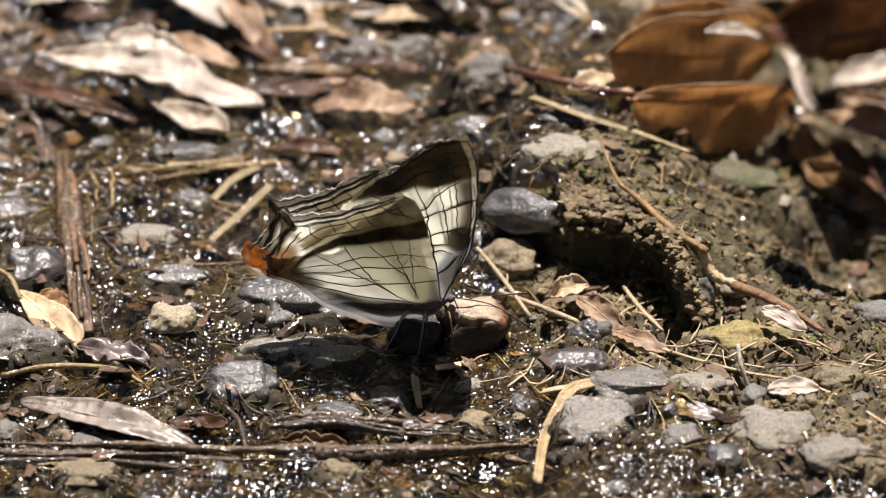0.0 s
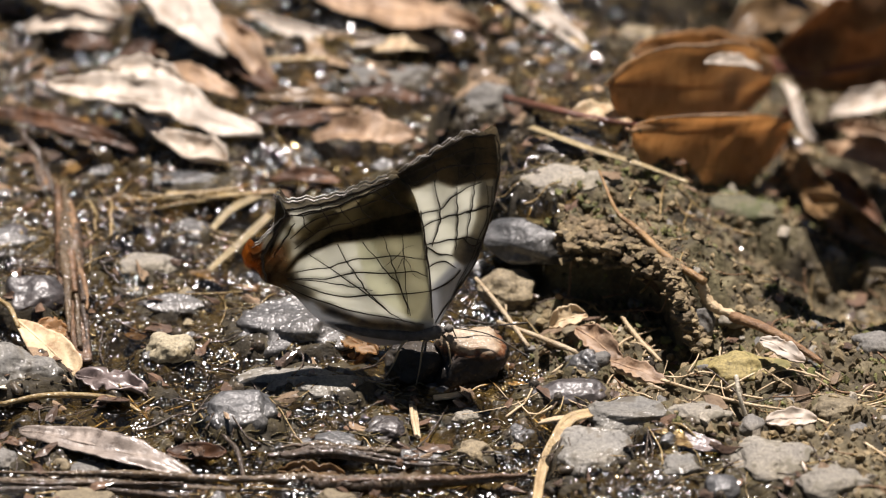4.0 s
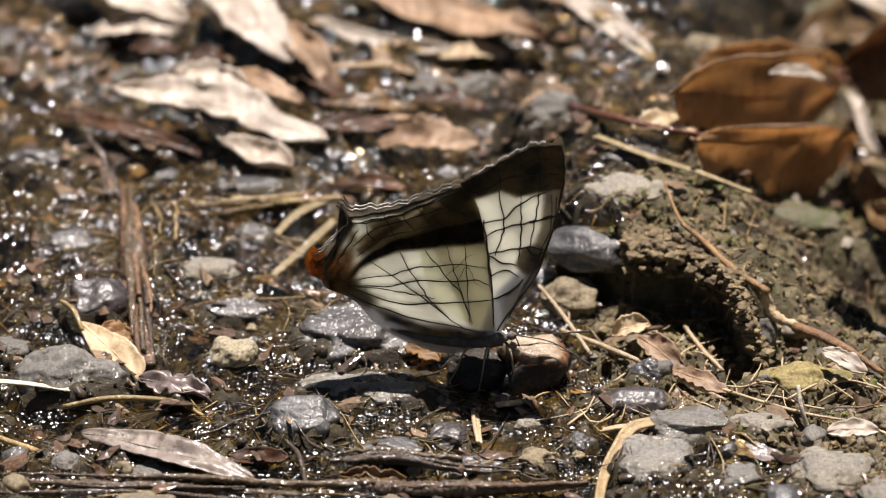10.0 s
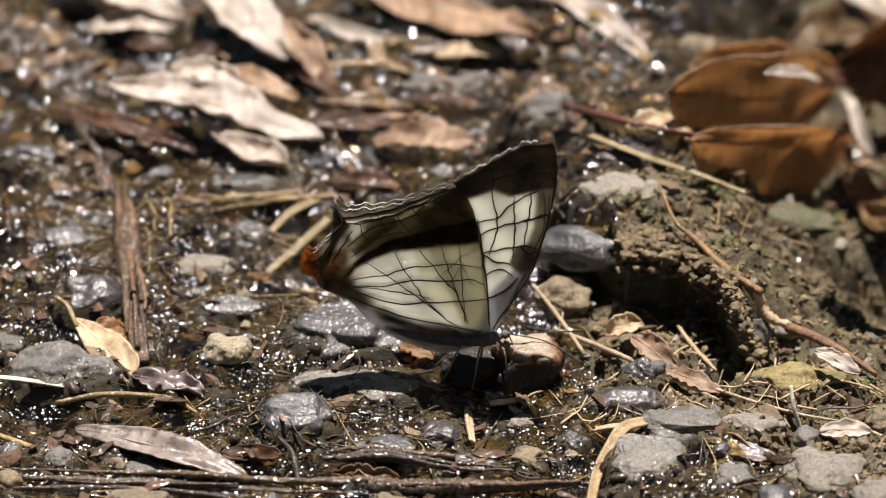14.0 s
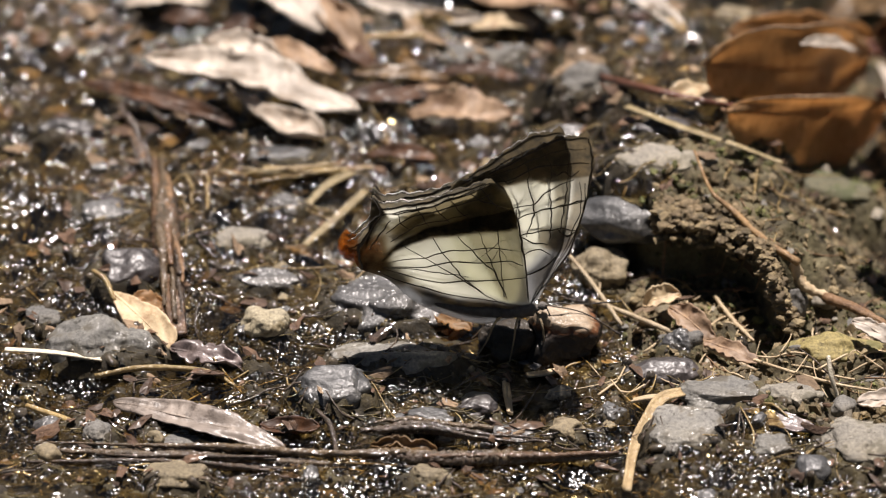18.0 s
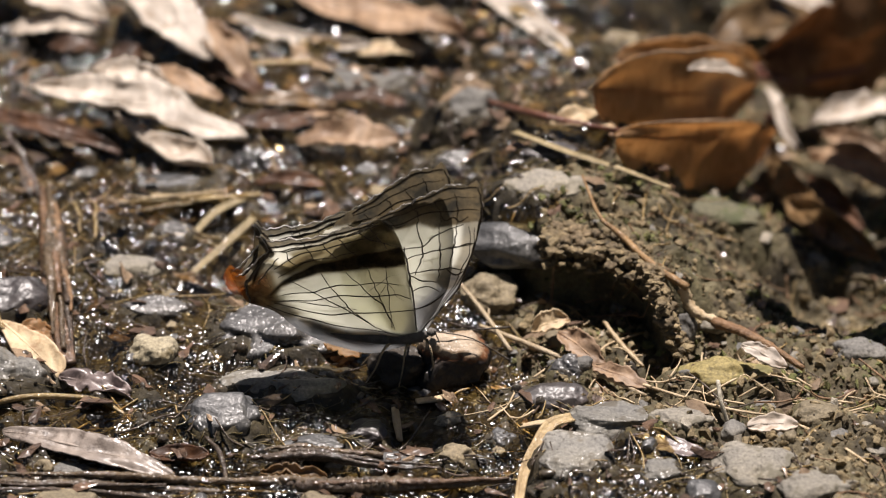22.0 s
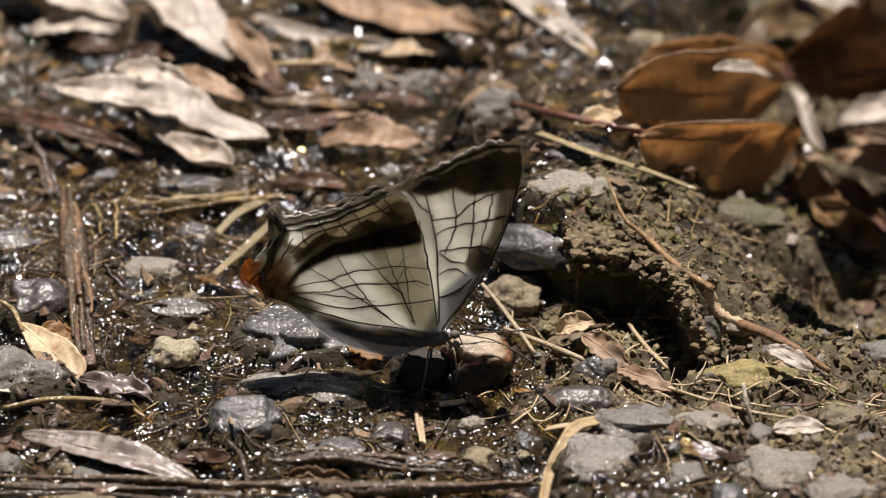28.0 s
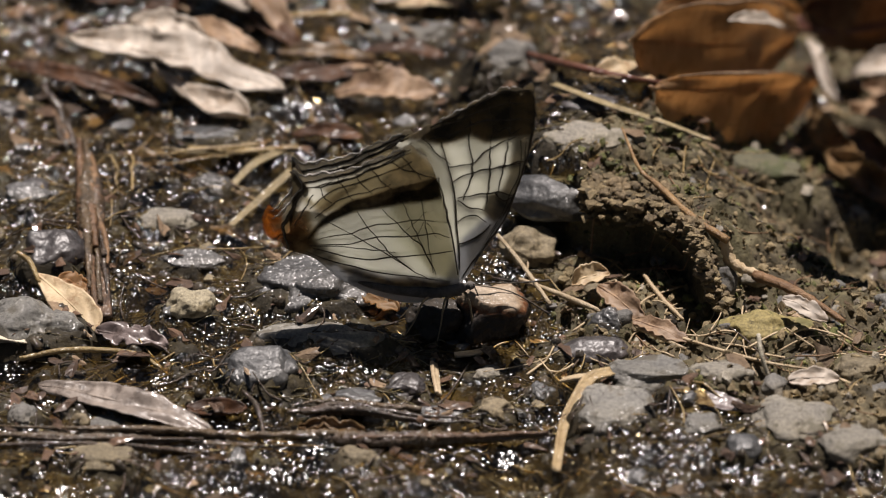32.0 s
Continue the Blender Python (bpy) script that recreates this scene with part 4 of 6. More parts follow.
leaf("brownish tan leaf with a hole", (-19.3, 28.0, 2.2), (-4.1, 26.7, 2.8), 6.3, 15, LEAF_TAN, 0.3, 0.06, seed=12, ragged=0.1)
leaf("dark wet leaf on the muddy ground", (-14.6, 41.9, 0.8), (-3.3, 40.6, 0.7), 3.2, 10, LEAF_RUST, 0.2, 0.1, seed=13)
leaf("tan leaf scrap on the muddy ground", (-20.8, 36.7, 1.3), (-13.3, 37.4, 0.6), 3.2, 10, LEAF_TAN, 0.2, 0.1, seed=14)
leaf("upright brown leaf lit from behind", (24.0, 16.9, 17.6), (49.5, 60.4, -7.4), 14.8, 92, LEAF_BROWN, 0.12, 0.05, seed=15, rim=True, blunt=0.5, lobe=0.35, ragged=0.02, wave=0.12, torn=0.12)
leaf("brown leathery leaf standing on edge", (27.6, 5.9, 16.8), (52.3, 48.7, -9.0), 18.2, 97, LEAF_BROWN, 0.12, 0.03, seed=16, rim=True, blunt=0.5, ragged=0.01, wave=0.05, stalk=3, torn=0.06, upper=0.38)
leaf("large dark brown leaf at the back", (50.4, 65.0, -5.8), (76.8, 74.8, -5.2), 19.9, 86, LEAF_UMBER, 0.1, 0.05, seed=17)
leaf("pale curved leaf on the muddy ground", (57.8, 60.5, -14.1), (71.4, 63.5, -12.6), 5.0, 25, LEAF_PALE, 0.3, 0.1, seed=18)
leaf("twisted pale leaf scrap", (51.2, 60.8, -8.3), (56.2, 45.5, -10.2), 2.1, 25, LEAF_PALE, 0.5, 0.1, twist=70, seed=19, torn=0.6)
leaf("crumpled pale leaf on the muddy ground", (57.5, 50.9, -13.9), (72.7, 34.1, -11.3), 6.1, 20, LEAF_TAN, 0.4, 0.1, seed=20, wave=0.25, torn=0.15)
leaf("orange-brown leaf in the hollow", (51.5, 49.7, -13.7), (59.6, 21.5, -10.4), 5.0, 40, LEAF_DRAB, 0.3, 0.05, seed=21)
leaf("pale yellow leaf on the muddy ground", (18.0, 14.1, 13.6), (27.3, 18.3, 10.6), 4.6, 15, LEAF_YELLOW, 0.2, 0.1, seed=22)
leaf("whitish leaf flake on the twig", (44.8, -36.1, 7.6), (51.1, -38.5, 5.3), 2.8, 25, LEAF_PALE, 0.2, 0.05, seed=23)
leaf("crumpled tan seed husk", (15.2, -24.3, 2.0), (20.6, -23.5, 3.4), 3.9, 30, LEAF_YELLOW, 0.6, 0.2, seed=24)
leaf("folded tan leaf in the bank's foot", (19.0, -26.5, 3.3), (25.4, -32.5, 1.0), 4.3, 25, LEAF_TAN, 0.4, 0.1, seed=25)
leaf("torn peach-yellow leaf tucked under the bark", (-60.9, -23.9, 3.1), (-51.9, -34.7, 0.6), 5.6, 25, LEAF_YELLOW, 0.15, 0.05, seed=26, blunt=0.4, lobe=1.5, torn=0.12, wave=0.05, ragged=0.025)
leaf("brown leaf end beside the bark", (-57.8, -24.6, 2.7), (-53.2, -24.9, 1.4), 3.2, 30, LEAF_BROWN, 0.3, 0.05, seed=67, torn=0.6)
stick("straw", "yellow stalk of the torn leaf", "straw", [(-63.7, -20.5, 4.5), (-61.8, -22.6, 4.2), (-60.4, -25.8, 2.8)], [0.3, 0.45, 0.3], STRAW_WET, 0.15, 31)
leaf("long pinkish-brown wet leaf", (-59.5, -49.5, 0.9), (-35.0, -62.2, 2.0), 5.4, 12, LEAF_PINK, 0.2, 0.03, seed=27)
leaf("pink-brown leaf on the stones", (28.7, -55.7, 4.6), (39.2, -59.7, 4.3), 3.3, 15, LEAF_MAUVE, 0.1, 0.02, seed=28, wave=0.08)
leaf("wet purplish leaf scrap", (-52.0, -34.8, 0.6), (-41.7, -40.3, 1.2), 5.0, 12, LEAF_MAUVE, 0.2, 0.05, seed=29, wave=0.3, torn=0.6)
leaf("white leaf flake on the muddy ground", (45.2, -52.1, 4.2), (52.4, -50.9, 3.7), 3.3, 20, LEAF_PALE, 0.2, 0.06, seed=30)
leaf("brown leaf curl beside the long leaf", (-38.7, -55.4, 1.2), (-30.3, -56.9, 2.1), 4.0, 10, LEAF_RUST, 0.5, -0.1, seed=32)

LEAF_OLIVE = leaf_material("grey_green_leaf", (0.05, 0.055, 0.03), (0.14, 0.14, 0.085), (0.05, 0.05, 0.03), 0.2)
leaf("long wet rust-red leaf half sunk in mud", (-67.6, 35.8, 1.9), (-45.0, 25.4, 1.1), 3.6, 15, LEAF_RUST, 0.3, 0.04, seed=33)
leaf("pale leaf overlapping others at the back", (-69.4, 70.3, 4.6), (-48.2, 60.9, 3.2), 8.2, 12, LEAF_PALE, 0.3, 0.06, seed=34, wave=0.2)
leaf("small orange-red leaf among the others", (-16.0, 79.4, 1.3), (-6.8, 74.3, 2.6), 3.1, 20, LEAF_RUST, 0.3, 0.1, seed=35)
leaf("small tan leaf among dark stones", (-2.2, 71.7, 2.8), (8.3, 65.9, 4.4), 3.1, 15, LEAF_TAN, 0.3, 0.06, seed=36)
leaf("narrow pale leaf at the back", (15.7, 72.1, 7.5), (32.9, 76.5, 1.2), 4.6, 15, LEAF_PALE, 0.2, 0.06, seed=37)
leaf("pale leaf leaning on the brown ones", (43.7, 95.3, -4.7), (62.2, 83.3, -9.0), 5.6, 25, LEAF_PALE, 0.2, 0.05, seed=38)
leaf("grey-green leaf behind the brown ones", (45.5, 88.3, -8.7), (53.2, 76.6, -13.0), 2.9, 35, LEAF_OLIVE, 0.2, 0.05, seed=39)
leaf("brown leaf behind the upright ones", (28.2, 46.7, 5.4), (50.7, 72.8, -12.2), 9.2, 74, LEAF_BROWN, 0.1, 0.04, seed=40, blunt=0.4, ragged=0.01, wave=0.05)
leaf("pale torn scrap caught on brown leaves", (38.4, 27.0, 15.2), (47.1, 43.5, 4.3), 2.7, 35, LEAF_PALE, 0.3, 0.05, seed=41)
leaf("narrow tan leaf strip in the mud", (-27.8, 37.4, 3.1), (-13.3, 38.3, 1.6), 2.9, 15, LEAF_DRAB, 0.3, 0.05, seed=42)
leaf("flat tan leaf under the others", (-29.7, 31.7, 2.3), (-15.2, 33.3, 1.7), 3.5, 12, LEAF_RUST, 0.2, 0.04, seed=43)
leaf("dark wet leaf in the mud", (-25.3, 18.5, 0.5), (-15.0, 16.2, 1.5), 3.2, 10, LEAF_RUST, 0.3, 0.06, seed=44)
leaf("dark brown leaf under the pale one", (-32.8, 51.6, 1.7), (-23.8, 38.6, 2.4), 3.8, 15, LEAF_RUST, 0.3, 0.06, seed=45)
leaf("beige leaf beneath the large one", (-43.2, 45.1, 3.8), (-30.4, 35.8, 4.1), 4.0, 10, LEAF_TAN, 0.3, 0.05, seed=46)
leaf("tan leaf scrap under the crescent", (-10.5, 54.6, 1.4), (-0.3, 56.3, 0.7), 3.5, 12, LEAF_YELLOW, 0.2, 0.05, seed=47)
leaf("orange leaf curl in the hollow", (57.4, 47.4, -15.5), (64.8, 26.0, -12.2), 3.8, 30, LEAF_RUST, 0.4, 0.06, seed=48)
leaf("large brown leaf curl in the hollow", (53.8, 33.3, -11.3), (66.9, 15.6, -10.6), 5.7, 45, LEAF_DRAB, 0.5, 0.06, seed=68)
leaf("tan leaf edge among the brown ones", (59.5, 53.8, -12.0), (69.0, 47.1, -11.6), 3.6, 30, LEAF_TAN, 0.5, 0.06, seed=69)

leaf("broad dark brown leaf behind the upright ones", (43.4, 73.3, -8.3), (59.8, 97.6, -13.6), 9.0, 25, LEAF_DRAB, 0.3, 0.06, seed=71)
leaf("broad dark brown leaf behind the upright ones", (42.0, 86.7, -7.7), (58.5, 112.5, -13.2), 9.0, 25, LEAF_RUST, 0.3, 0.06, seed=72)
leaf("dark rotting leaf at the back", (55.5, 100.4, -14.3), (73.2, 108.0, -12.6), 10.3, 25, LEAF_RUST, 0.3, 0.06, seed=73)

# low shrub out of view, added so that its leaves shade the hollow
shrub = holder("shrub", (96, 14, 0), "unseen low shrub with broad grey-green leaves, added to shade the hollow", "shrub")
rod("stem", [(0, 0, -3), (-1, 0, 30), (-4, -1, 60), (-12, -1, 84)], [2.0, 1.6, 1.2, 0.7], TWIG, shrub, 8, 0.1)
leaf("", (48.0, 39.0, 66.2), (83.1, 41.3, 63.6), 15.0, 0, LEAF_OLIVE, 0.1, 0.05, seed=49, thick=0.4, torn=0.5, host=shrub)
leaf("", (51.0, 59.1, 63.8), (84.3, 60.0, 61.8), 17.0, 0, LEAF_OLIVE, 0.1, 0.05, seed=52, thick=0.4, torn=0.1, host=shrub)
leaf("", (48.5, 6.0, 66.5), (88.0, 2.5, 67.5), 20.0, 3, LEAF_OLIVE, 0.1, 0.05, seed=53, thick=0.4, torn=0.3, host=shrub)
for k, (px, py, pz) in enumerate(((50.2, 64.2, -7.7), (52.2, 55.3, -10.9))):
    tagged(stone("bud", "scaly brown bud on the twig", px, py, pz, 1.6, 1.4, 1.5, TWIG_RED, 60 + k, edge=1.0, group="buds", bed=None), category="bud")

leaf("crumpled orange-brown scrap under the butterfly", (-14.7, -26.3, 1.7), (-9.3, -31.0, 1.8), 3.3, 25, LEAF_BROWN, 0.5, 0.1, seed=61, ragged=0.2)
leaf("brown leaf bit behind the legs", (-11.6, -29.8, 1.7), (-7.6, -27.1, 1.8), 2.2, 25, LEAF_RUST, 0.5, 0.1, seed=62, ragged=0.2)
leaf("tan leaf bit on bare soil", (23.7, -32.6, 1.6), (31.7, -38.0, 1.2), 2.9, 20, LEAF_TAN, 0.3, 0.05, seed=63, ragged=0.15)

# ---- sticks and straws ----
bundle("straw_tangle", "tangle of wet yellow straws in the mud", "straw", [(-47.7, 12.3, 1.6), (-39.9, 11.8, 1.3), (-31.7, 14.7, 0.6), (-25.1, 16.6, 0.4)], 1.6, [0.15, 0.3, 0.25, 0.12], (STRAW_WET, STRAW_WET, STRAW, STRAW_WET, BARK, STRAW_WET, STRAW_WET, STRAW_DULL, STRAW_WET, STRAW_DULL, STRAW_WET, STRAW_WET), 5)
bundle("straw_tangle", "wet straws matted beside the bark", "straw", [(-52.4, 15.5, 1.2), (-50.0, 6.1, 2.1), (-49.3, -2.6, 1.7)], 1.5, [0.12, 0.25, 0.2], (STRAW_WET, BARK, STRAW_WET, BARK, STRAW_WET), 6)
bundle("bark_strip", "upper end of rotten bark", "bark", [(-60.7, 29.2, 1.5), (-58.3, 21.2, 1.5), (-56.0, 12.5, 1.5)], 1.2, [0.4, 0.7, 0.5], (BARK, TWIG, BARK, BARK, BARK), 7)
stick("straw", "tan straw among the leaves", "straw", [(-26.8, 47.6, 3.1), (-22.2, 47.9, 3.3), (-17.2, 49.3, 2.6)], [0.5, 0.6, 0.4], STRAW_WET, 0.1, 21)
stick("straw", "thin straw bridging the pebbles", "straw", [(-62.6, -41.2, -0.1), (-55.4, -40.4, 0.9), (-46.6, -42.3, 1.6), (-42.5, -45.2, 1.1)], [0.35, 0.45, 0.4, 0.25], STRAW_WET, 0.1, 22)
stick("straw", "yellowish straw in the front mud", "straw", [(-71.8, -49.7, 0.3), (-66.9, -52.7, 0.3), (-61.2, -57.1, 0.9)], [0.4, 0.5, 0.4], STRAW_WET, 0.1, 23)
stick("straw", "fine straw on the bank's foot", "straw", [(7.8, -12.9, 2.4), (9.0, -17.2, 1.3), (8.6, -21.3, 0.6)], [0.12, 0.15, 0.12], STRAW, 0.1, 24)
stick("straw", "pale straw across the soil", "straw", [(25.5, -21.2, 1.9), (27.9, -26.3, 1.3), (31.0, -31.1, 0.6)], [0.3, 0.35, 0.25], STRAW, 0.15, 25)
stick("straw", "thin straw curling over the slope", "straw", [(52.0, -50.3, 3.5), (56.6, -54.6, 3.9), (61.9, -61.1, 3.9)], [0.2, 0.22, 0.2], STRAW, 0.1, 26)
blade("bark_strip", "flat wet brown bark plate under the split strip", "bark", [(-55.0, 9.0, 1.5), (-53.6, -8.0, 2.3), (-52.3, -20.0, 2.1), (-51.1, -31.5, 1.2)], 3.4, BARK_RED, 12, 0.2, 0.8)
bundle("bark_strip", "wet brown strip of splitting bark", "bark", [(-55.4, 15.4, 1.6), (-54.3, 4.4, 2.6), (-53.4, -6.5, 3.2), (-52.3, -18.1, 2.5), (-51.2, -31.5, 1.4)], 1.05, [0.3, 0.85, 1.0, 0.85, 0.4], (BARK_BROWN, BARK_RED, BARK, BARK_RED, BARK_BROWN, BARK_RED, BARK, BARK_BROWN, BARK_RED, BARK_BROWN, BARK_RED, BARK, TWIG, BARK_BROWN, BARK, BARK_RED, TWIG, BARK_BROWN), 1)
bundle("stick", "long wet brown stick splitting in the front mud", "stick", [(-71.3, -59.5, 0.3), (-58.0, -61.6, 1.0), (-46.0, -61.2, 0.7), (-34.0, -63.4, 1.4), (-23.9, -63.2, 1.0), (-11.3, -64.2, 1.3)], 1.1, [0.25, 0.7, 0.6, 0.75, 0.4], (BARK_BROWN, BARK_BROWN, BARK, STRAW_DULL, BARK_BROWN, BARK), 2)
bundle("stick", "thick wet brown stem with peeling bark", "stick", [(-24.5, -62.6, 1.4), (-14.0, -63.9, 1.7), (-4.0, -63.2, 1.6), (5.0, -62.6, 1.5), (13.5, -60.9, 1.2)], 0.75, [0.6, 1.15, 1.25, 1.1, 0.5], (BARK_BROWN, BARK, BARK_BROWN, BARK_RED, BARK), 12)
bundle("stick", "dark wet broken stick with loose fibres", "stick", [(-24.2, -57.3, 1.8), (-16.9, -56.0, 1.6), (-8.2, -57.2, 1.2), (1.3, -57.9, 1.1)], 1.2, [0.4, 0.8, 0.8, 0.4], (BARK, BARK, BARK_BROWN, BARK, BARK), 9)
leaf("curled brown bark scrap under the stick", (-23.0, -60.8, 1.5), (-13.7, -61.2, 1.0), 2.8, 30, LEAF_DRAB, 0.8, 0.1, seed=31, torn=0.9)
bundle("stick", "dark stick beneath the long one", "stick", [(-71.1, -64.8, 0.2), (-52.0, -64.2, 0.5), (-36.0, -66.4, 0.6), (-24.0, -65.8, 0.3)], 0.7, [0.3, 0.6, 0.6, 0.3], (BARK, BARK_BROWN, BARK), 3)
blade("straw", "bent pale straw blade arching over stones", "straw", [(20.7, -51.0, 4.9), (17.7, -53.5, 5.4), (15.8, -57.3, 4.5), (13.9, -61.8, 2.7), (12.8, -71.9, 2.1)], 1.75, STRAW_TAN, 20)
blade("wood_chip", "flat pale straw chip on the stones", "wood chip", [(13.6, -50.1, 2.7), (15.5, -50.9, 3.7), (17.9, -51.4, 4.4)], 1.4, STRAW, 10, thick=0.4)
blade("straw", "flat yellow straw in the mud", "straw", [(-40.3, 13.7, 1.1), (-32.5, 14.3, 0.4), (-24.3, 15.6, 0.3)], 1.4, STRAW_WET, 10)
blade("straw", "curled yellow straw on the muddy ground", "straw", [(-26.8, 14.8, 0.1), (-30.8, 10.4, 0.4), (-33.6, 5.9, -0.2)], 1.3, STRAW_DULL, 10)
blade("straw", "pale grass blade behind the tail", "straw", [(-25.2, 7.4, 1.3), (-29.0, 1.4, 0.7), (-33.8, -6.2, 0.3)], 1.3, STRAW_DULL, 10)
stick("twig", "thin brown twig lying up the bank", "twig", [(22.4, -3.6, 15.6), (24.8, -11.7, 13.8), (27.6, -14.6, 12.6), (32.2, -20.5, 11.2), (37.3, -24.6, 9.8)], [0.15, 0.3, 0.42, 0.5, 0.55], TWIG_GOLD, 0.2, 4)
stick("twig", "pale knotted twig piece", "twig", [(36.7, -23.6, 9.2), (38.1, -25.0, 6.2), (42.3, -26.8, 5.3)], [0.9, 0.8, 0.5], STRAW, 0.3, 5)
stick("twig", "brown twig in the bank's shade", "twig", [(41.1, -26.5, 5.3), (47.0, -31.6, 5.7), (53.7, -35.2, 3.0)], [0.8, 0.7, 0.4], TWIG, 0.2, 6)
stick("straw", "pale grass stem leaning behind the head", "straw", [(4.7, -13.6, 3.6), (8.2, -19.4, 2.2), (12.2, -27.5, 0.7)], [0.28, 0.35, 0.3], STRAW, 0.1, 7)
stick("straw", "straw lying at the bank's foot", "straw", [(7.8, -21.4, 1.1), (14.2, -26.3, 1.4), (22.1, -32.3, 1.3), (31.2, -39.5, 1.1)], [0.3, 0.4, 0.4, 0.25], STRAW, 0.1, 8)
stick("straw", "thin straw across the bare soil", "straw", [(22.2, -30.0, 1.3), (29.3, -35.5, 1.0), (40.9, -48.1, 4.9), (50.5, -49.0, 3.6)], [0.2, 0.25, 0.25, 0.15], STRAW, 0.1, 9)
stick("rootlet", "fine upright root hanging on the bank", "root", [(18.5, -11.4, 7.2), (18.2, -13.7, 2.9), (17.8, -18.4, 0.5)], [0.12, 0.15, 0.12], TWIG, 0.1, 10)
stick("straw", "short whitish stalk stuck upright", "straw", [(41.1, -47.4, 8.8), (41.5, -49.3, 6.6), (42.5, -50.2, 3.7)], [0.3, 0.35, 0.3], GRASS_PALE, 0.1, 11)
blade("straw", "tan grass blade across the bank top", "straw", [(12.6, 10.5, 14.4), (20.8, 4.6, 14.4), (28.3, 2.4, 13.0), (35.4, 1.6, 10.4)], 1.7, STRAW_DULL, 15)
stick("twig", "dark reddish twig on the muddy ground", "twig", [(8.8, 32.2, 6.3), (16.1, 16.8, 13.4), (22.7, 14.3, 13.3), (29.3, 17.1, 10.3)], [0.5, 0.55, 0.5, 0.4], TWIG_RED, 0.15, 12)
stick("twig", "reddish twig among the brown leaves", "twig", [(48.2, 62.0, -6.5), (56.0, 65.6, -9.7), (66.5, 69.8, -10.0)], [0.7, 0.7, 0.5], TWIG_RED, 0.15, 13)
blade("wood_chip", "small upright tan wood chip", "wood chip", [(-4.2, -42.5, 0.5), (-3.9, -46.0, 0.2), (-3.5, -49.3, -0.2)], 1.2, STRAW, 40, thick=0.5)
blade("wood_chip", "flat tan wood chip", "wood chip", [(-1.3, -39.2, -0.3), (1.3, -38.6, -0.3), (3.8, -37.6, -0.2)], 1.4, STRAW, 10, thick=0.4)
blade("grass", "white grass blade on the mud", "grass", [(-75.4, -38.9, 2.8), (-68.3, -39.3, 2.6), (-61.6, -39.4, 1.6)], 1.4, GRASS_PALE, 15)
stick("rootlet", "forked wet rootlet on the muddy ground", "root", [(-30.8, -52.9, 2.3), (-28.7, -57.5, 2.5), (-27.5, -64.1, 1.2)], [0.3, 0.4, 0.3], BARK, 0.2, 15)


# ---- butterfly ----
def wing_material():
    m, nt, b = material("butterfly_wing")
    co = nt.nodes.new("ShaderNodeTexCoord").outputs["Object"]

    def att(name):
        a = nt.nodes.new("ShaderNodeAttribute")
        a.attribute_name = name
        return a.outputs["Fac"]
    col = ramp(nt, noise_tex(nt, 260, 4, 0.6, co), [(0.3, (0.86, 0.86, 0.76)), (0.7, (0.94, 0.94, 0.86))])
    col = mix(nt, col, (0.42, 0.37, 0.22), att("tan"))
    col = mix(nt, col, (0.44, 0.45, 0.46), att("grey"))
    orange = ramp(nt, noise_tex(nt, 600, 3, 0.6, co), [(0.35, (0.13, 0.035, 0.006)), (0.65, (0.40, 0.125, 0.012))])
    col = mix(nt, col, orange, att("orange"))
    dark = ramp(nt, noise_tex(nt, 330, 4, 0.65, co), [(0.36, (0.025, 0.018, 0.010)), (0.62, (0.24, 0.185, 0.10))])
    col = mix(nt, col, dark, att("dark"))
    black = ramp(nt, att("dark"), [(0.88, (0, 0, 0)), (1.0, (0.75, 0.75, 0.75))])
    col = mix(nt, col, (0.016, 0.012, 0.008), black)
    nt.links.new(col, b.inputs["Base Color"])
    b.inputs["Roughness"].default_value = 0.6
    bump(nt, b, noise_tex(nt, 2500, 3, 0.6, co), 0.4, 0.0001)
    tr = nt.nodes.new("ShaderNodeBsdfTranslucent")
    nt.links.new(col, tr.inputs[0])
    mx = nt.nodes.new("ShaderNodeMixShader")
    mx.inputs[0].default_value = 0.88
    nt.links.new(b.outputs[0], mx.inputs[1])
    nt.links.new(tr.outputs[0], mx.inputs[2])
    sheer = nt.nodes.new("ShaderNodeBsdfTransparent")
    through_mix = nt.nodes.new("ShaderNodeMixShader")
    clear = ramp(nt, att("dark"), [(0.0, (0.46, 0.46, 0.46)), (0.4, (0.24, 0.24, 0.24)), (0.85, (0.12, 0.12, 0.12)), (1.0, (0.03, 0.03, 0.03))])
    nt.links.new(clear, through_mix.inputs[0])
    nt.links.new(mx.outputs[0], through_mix.inputs[1])
    nt.links.new(sheer.outputs[0], through_mix.inputs[2])
    nt.links.new(through_mix.outputs[0], nt.nodes["Material Output"].inputs[0])
    return m


WING = wing_material()
VEIN = fibre_material("wing_vein", (0.018, 0.013, 0.008), (0.06, 0.043, 0.025))
RIM = fibre_material("wing_rim", (0.35, 0.33, 0.30), (0.6, 0.58, 0.55))
BODY = fibre_material("butterfly_body", (0.05, 0.046, 0.04), (0.16, 0.15, 0.14), 0.8)
LEG = fibre_material("butterfly_leg", (0.20, 0.15, 0.09), (0.40, 0.32, 0.2), 0.5)
FEELER = fibre_material("butterfly_feeler", (0.02, 0.016, 0.012), (0.06, 0.045, 0.03), 0.5)


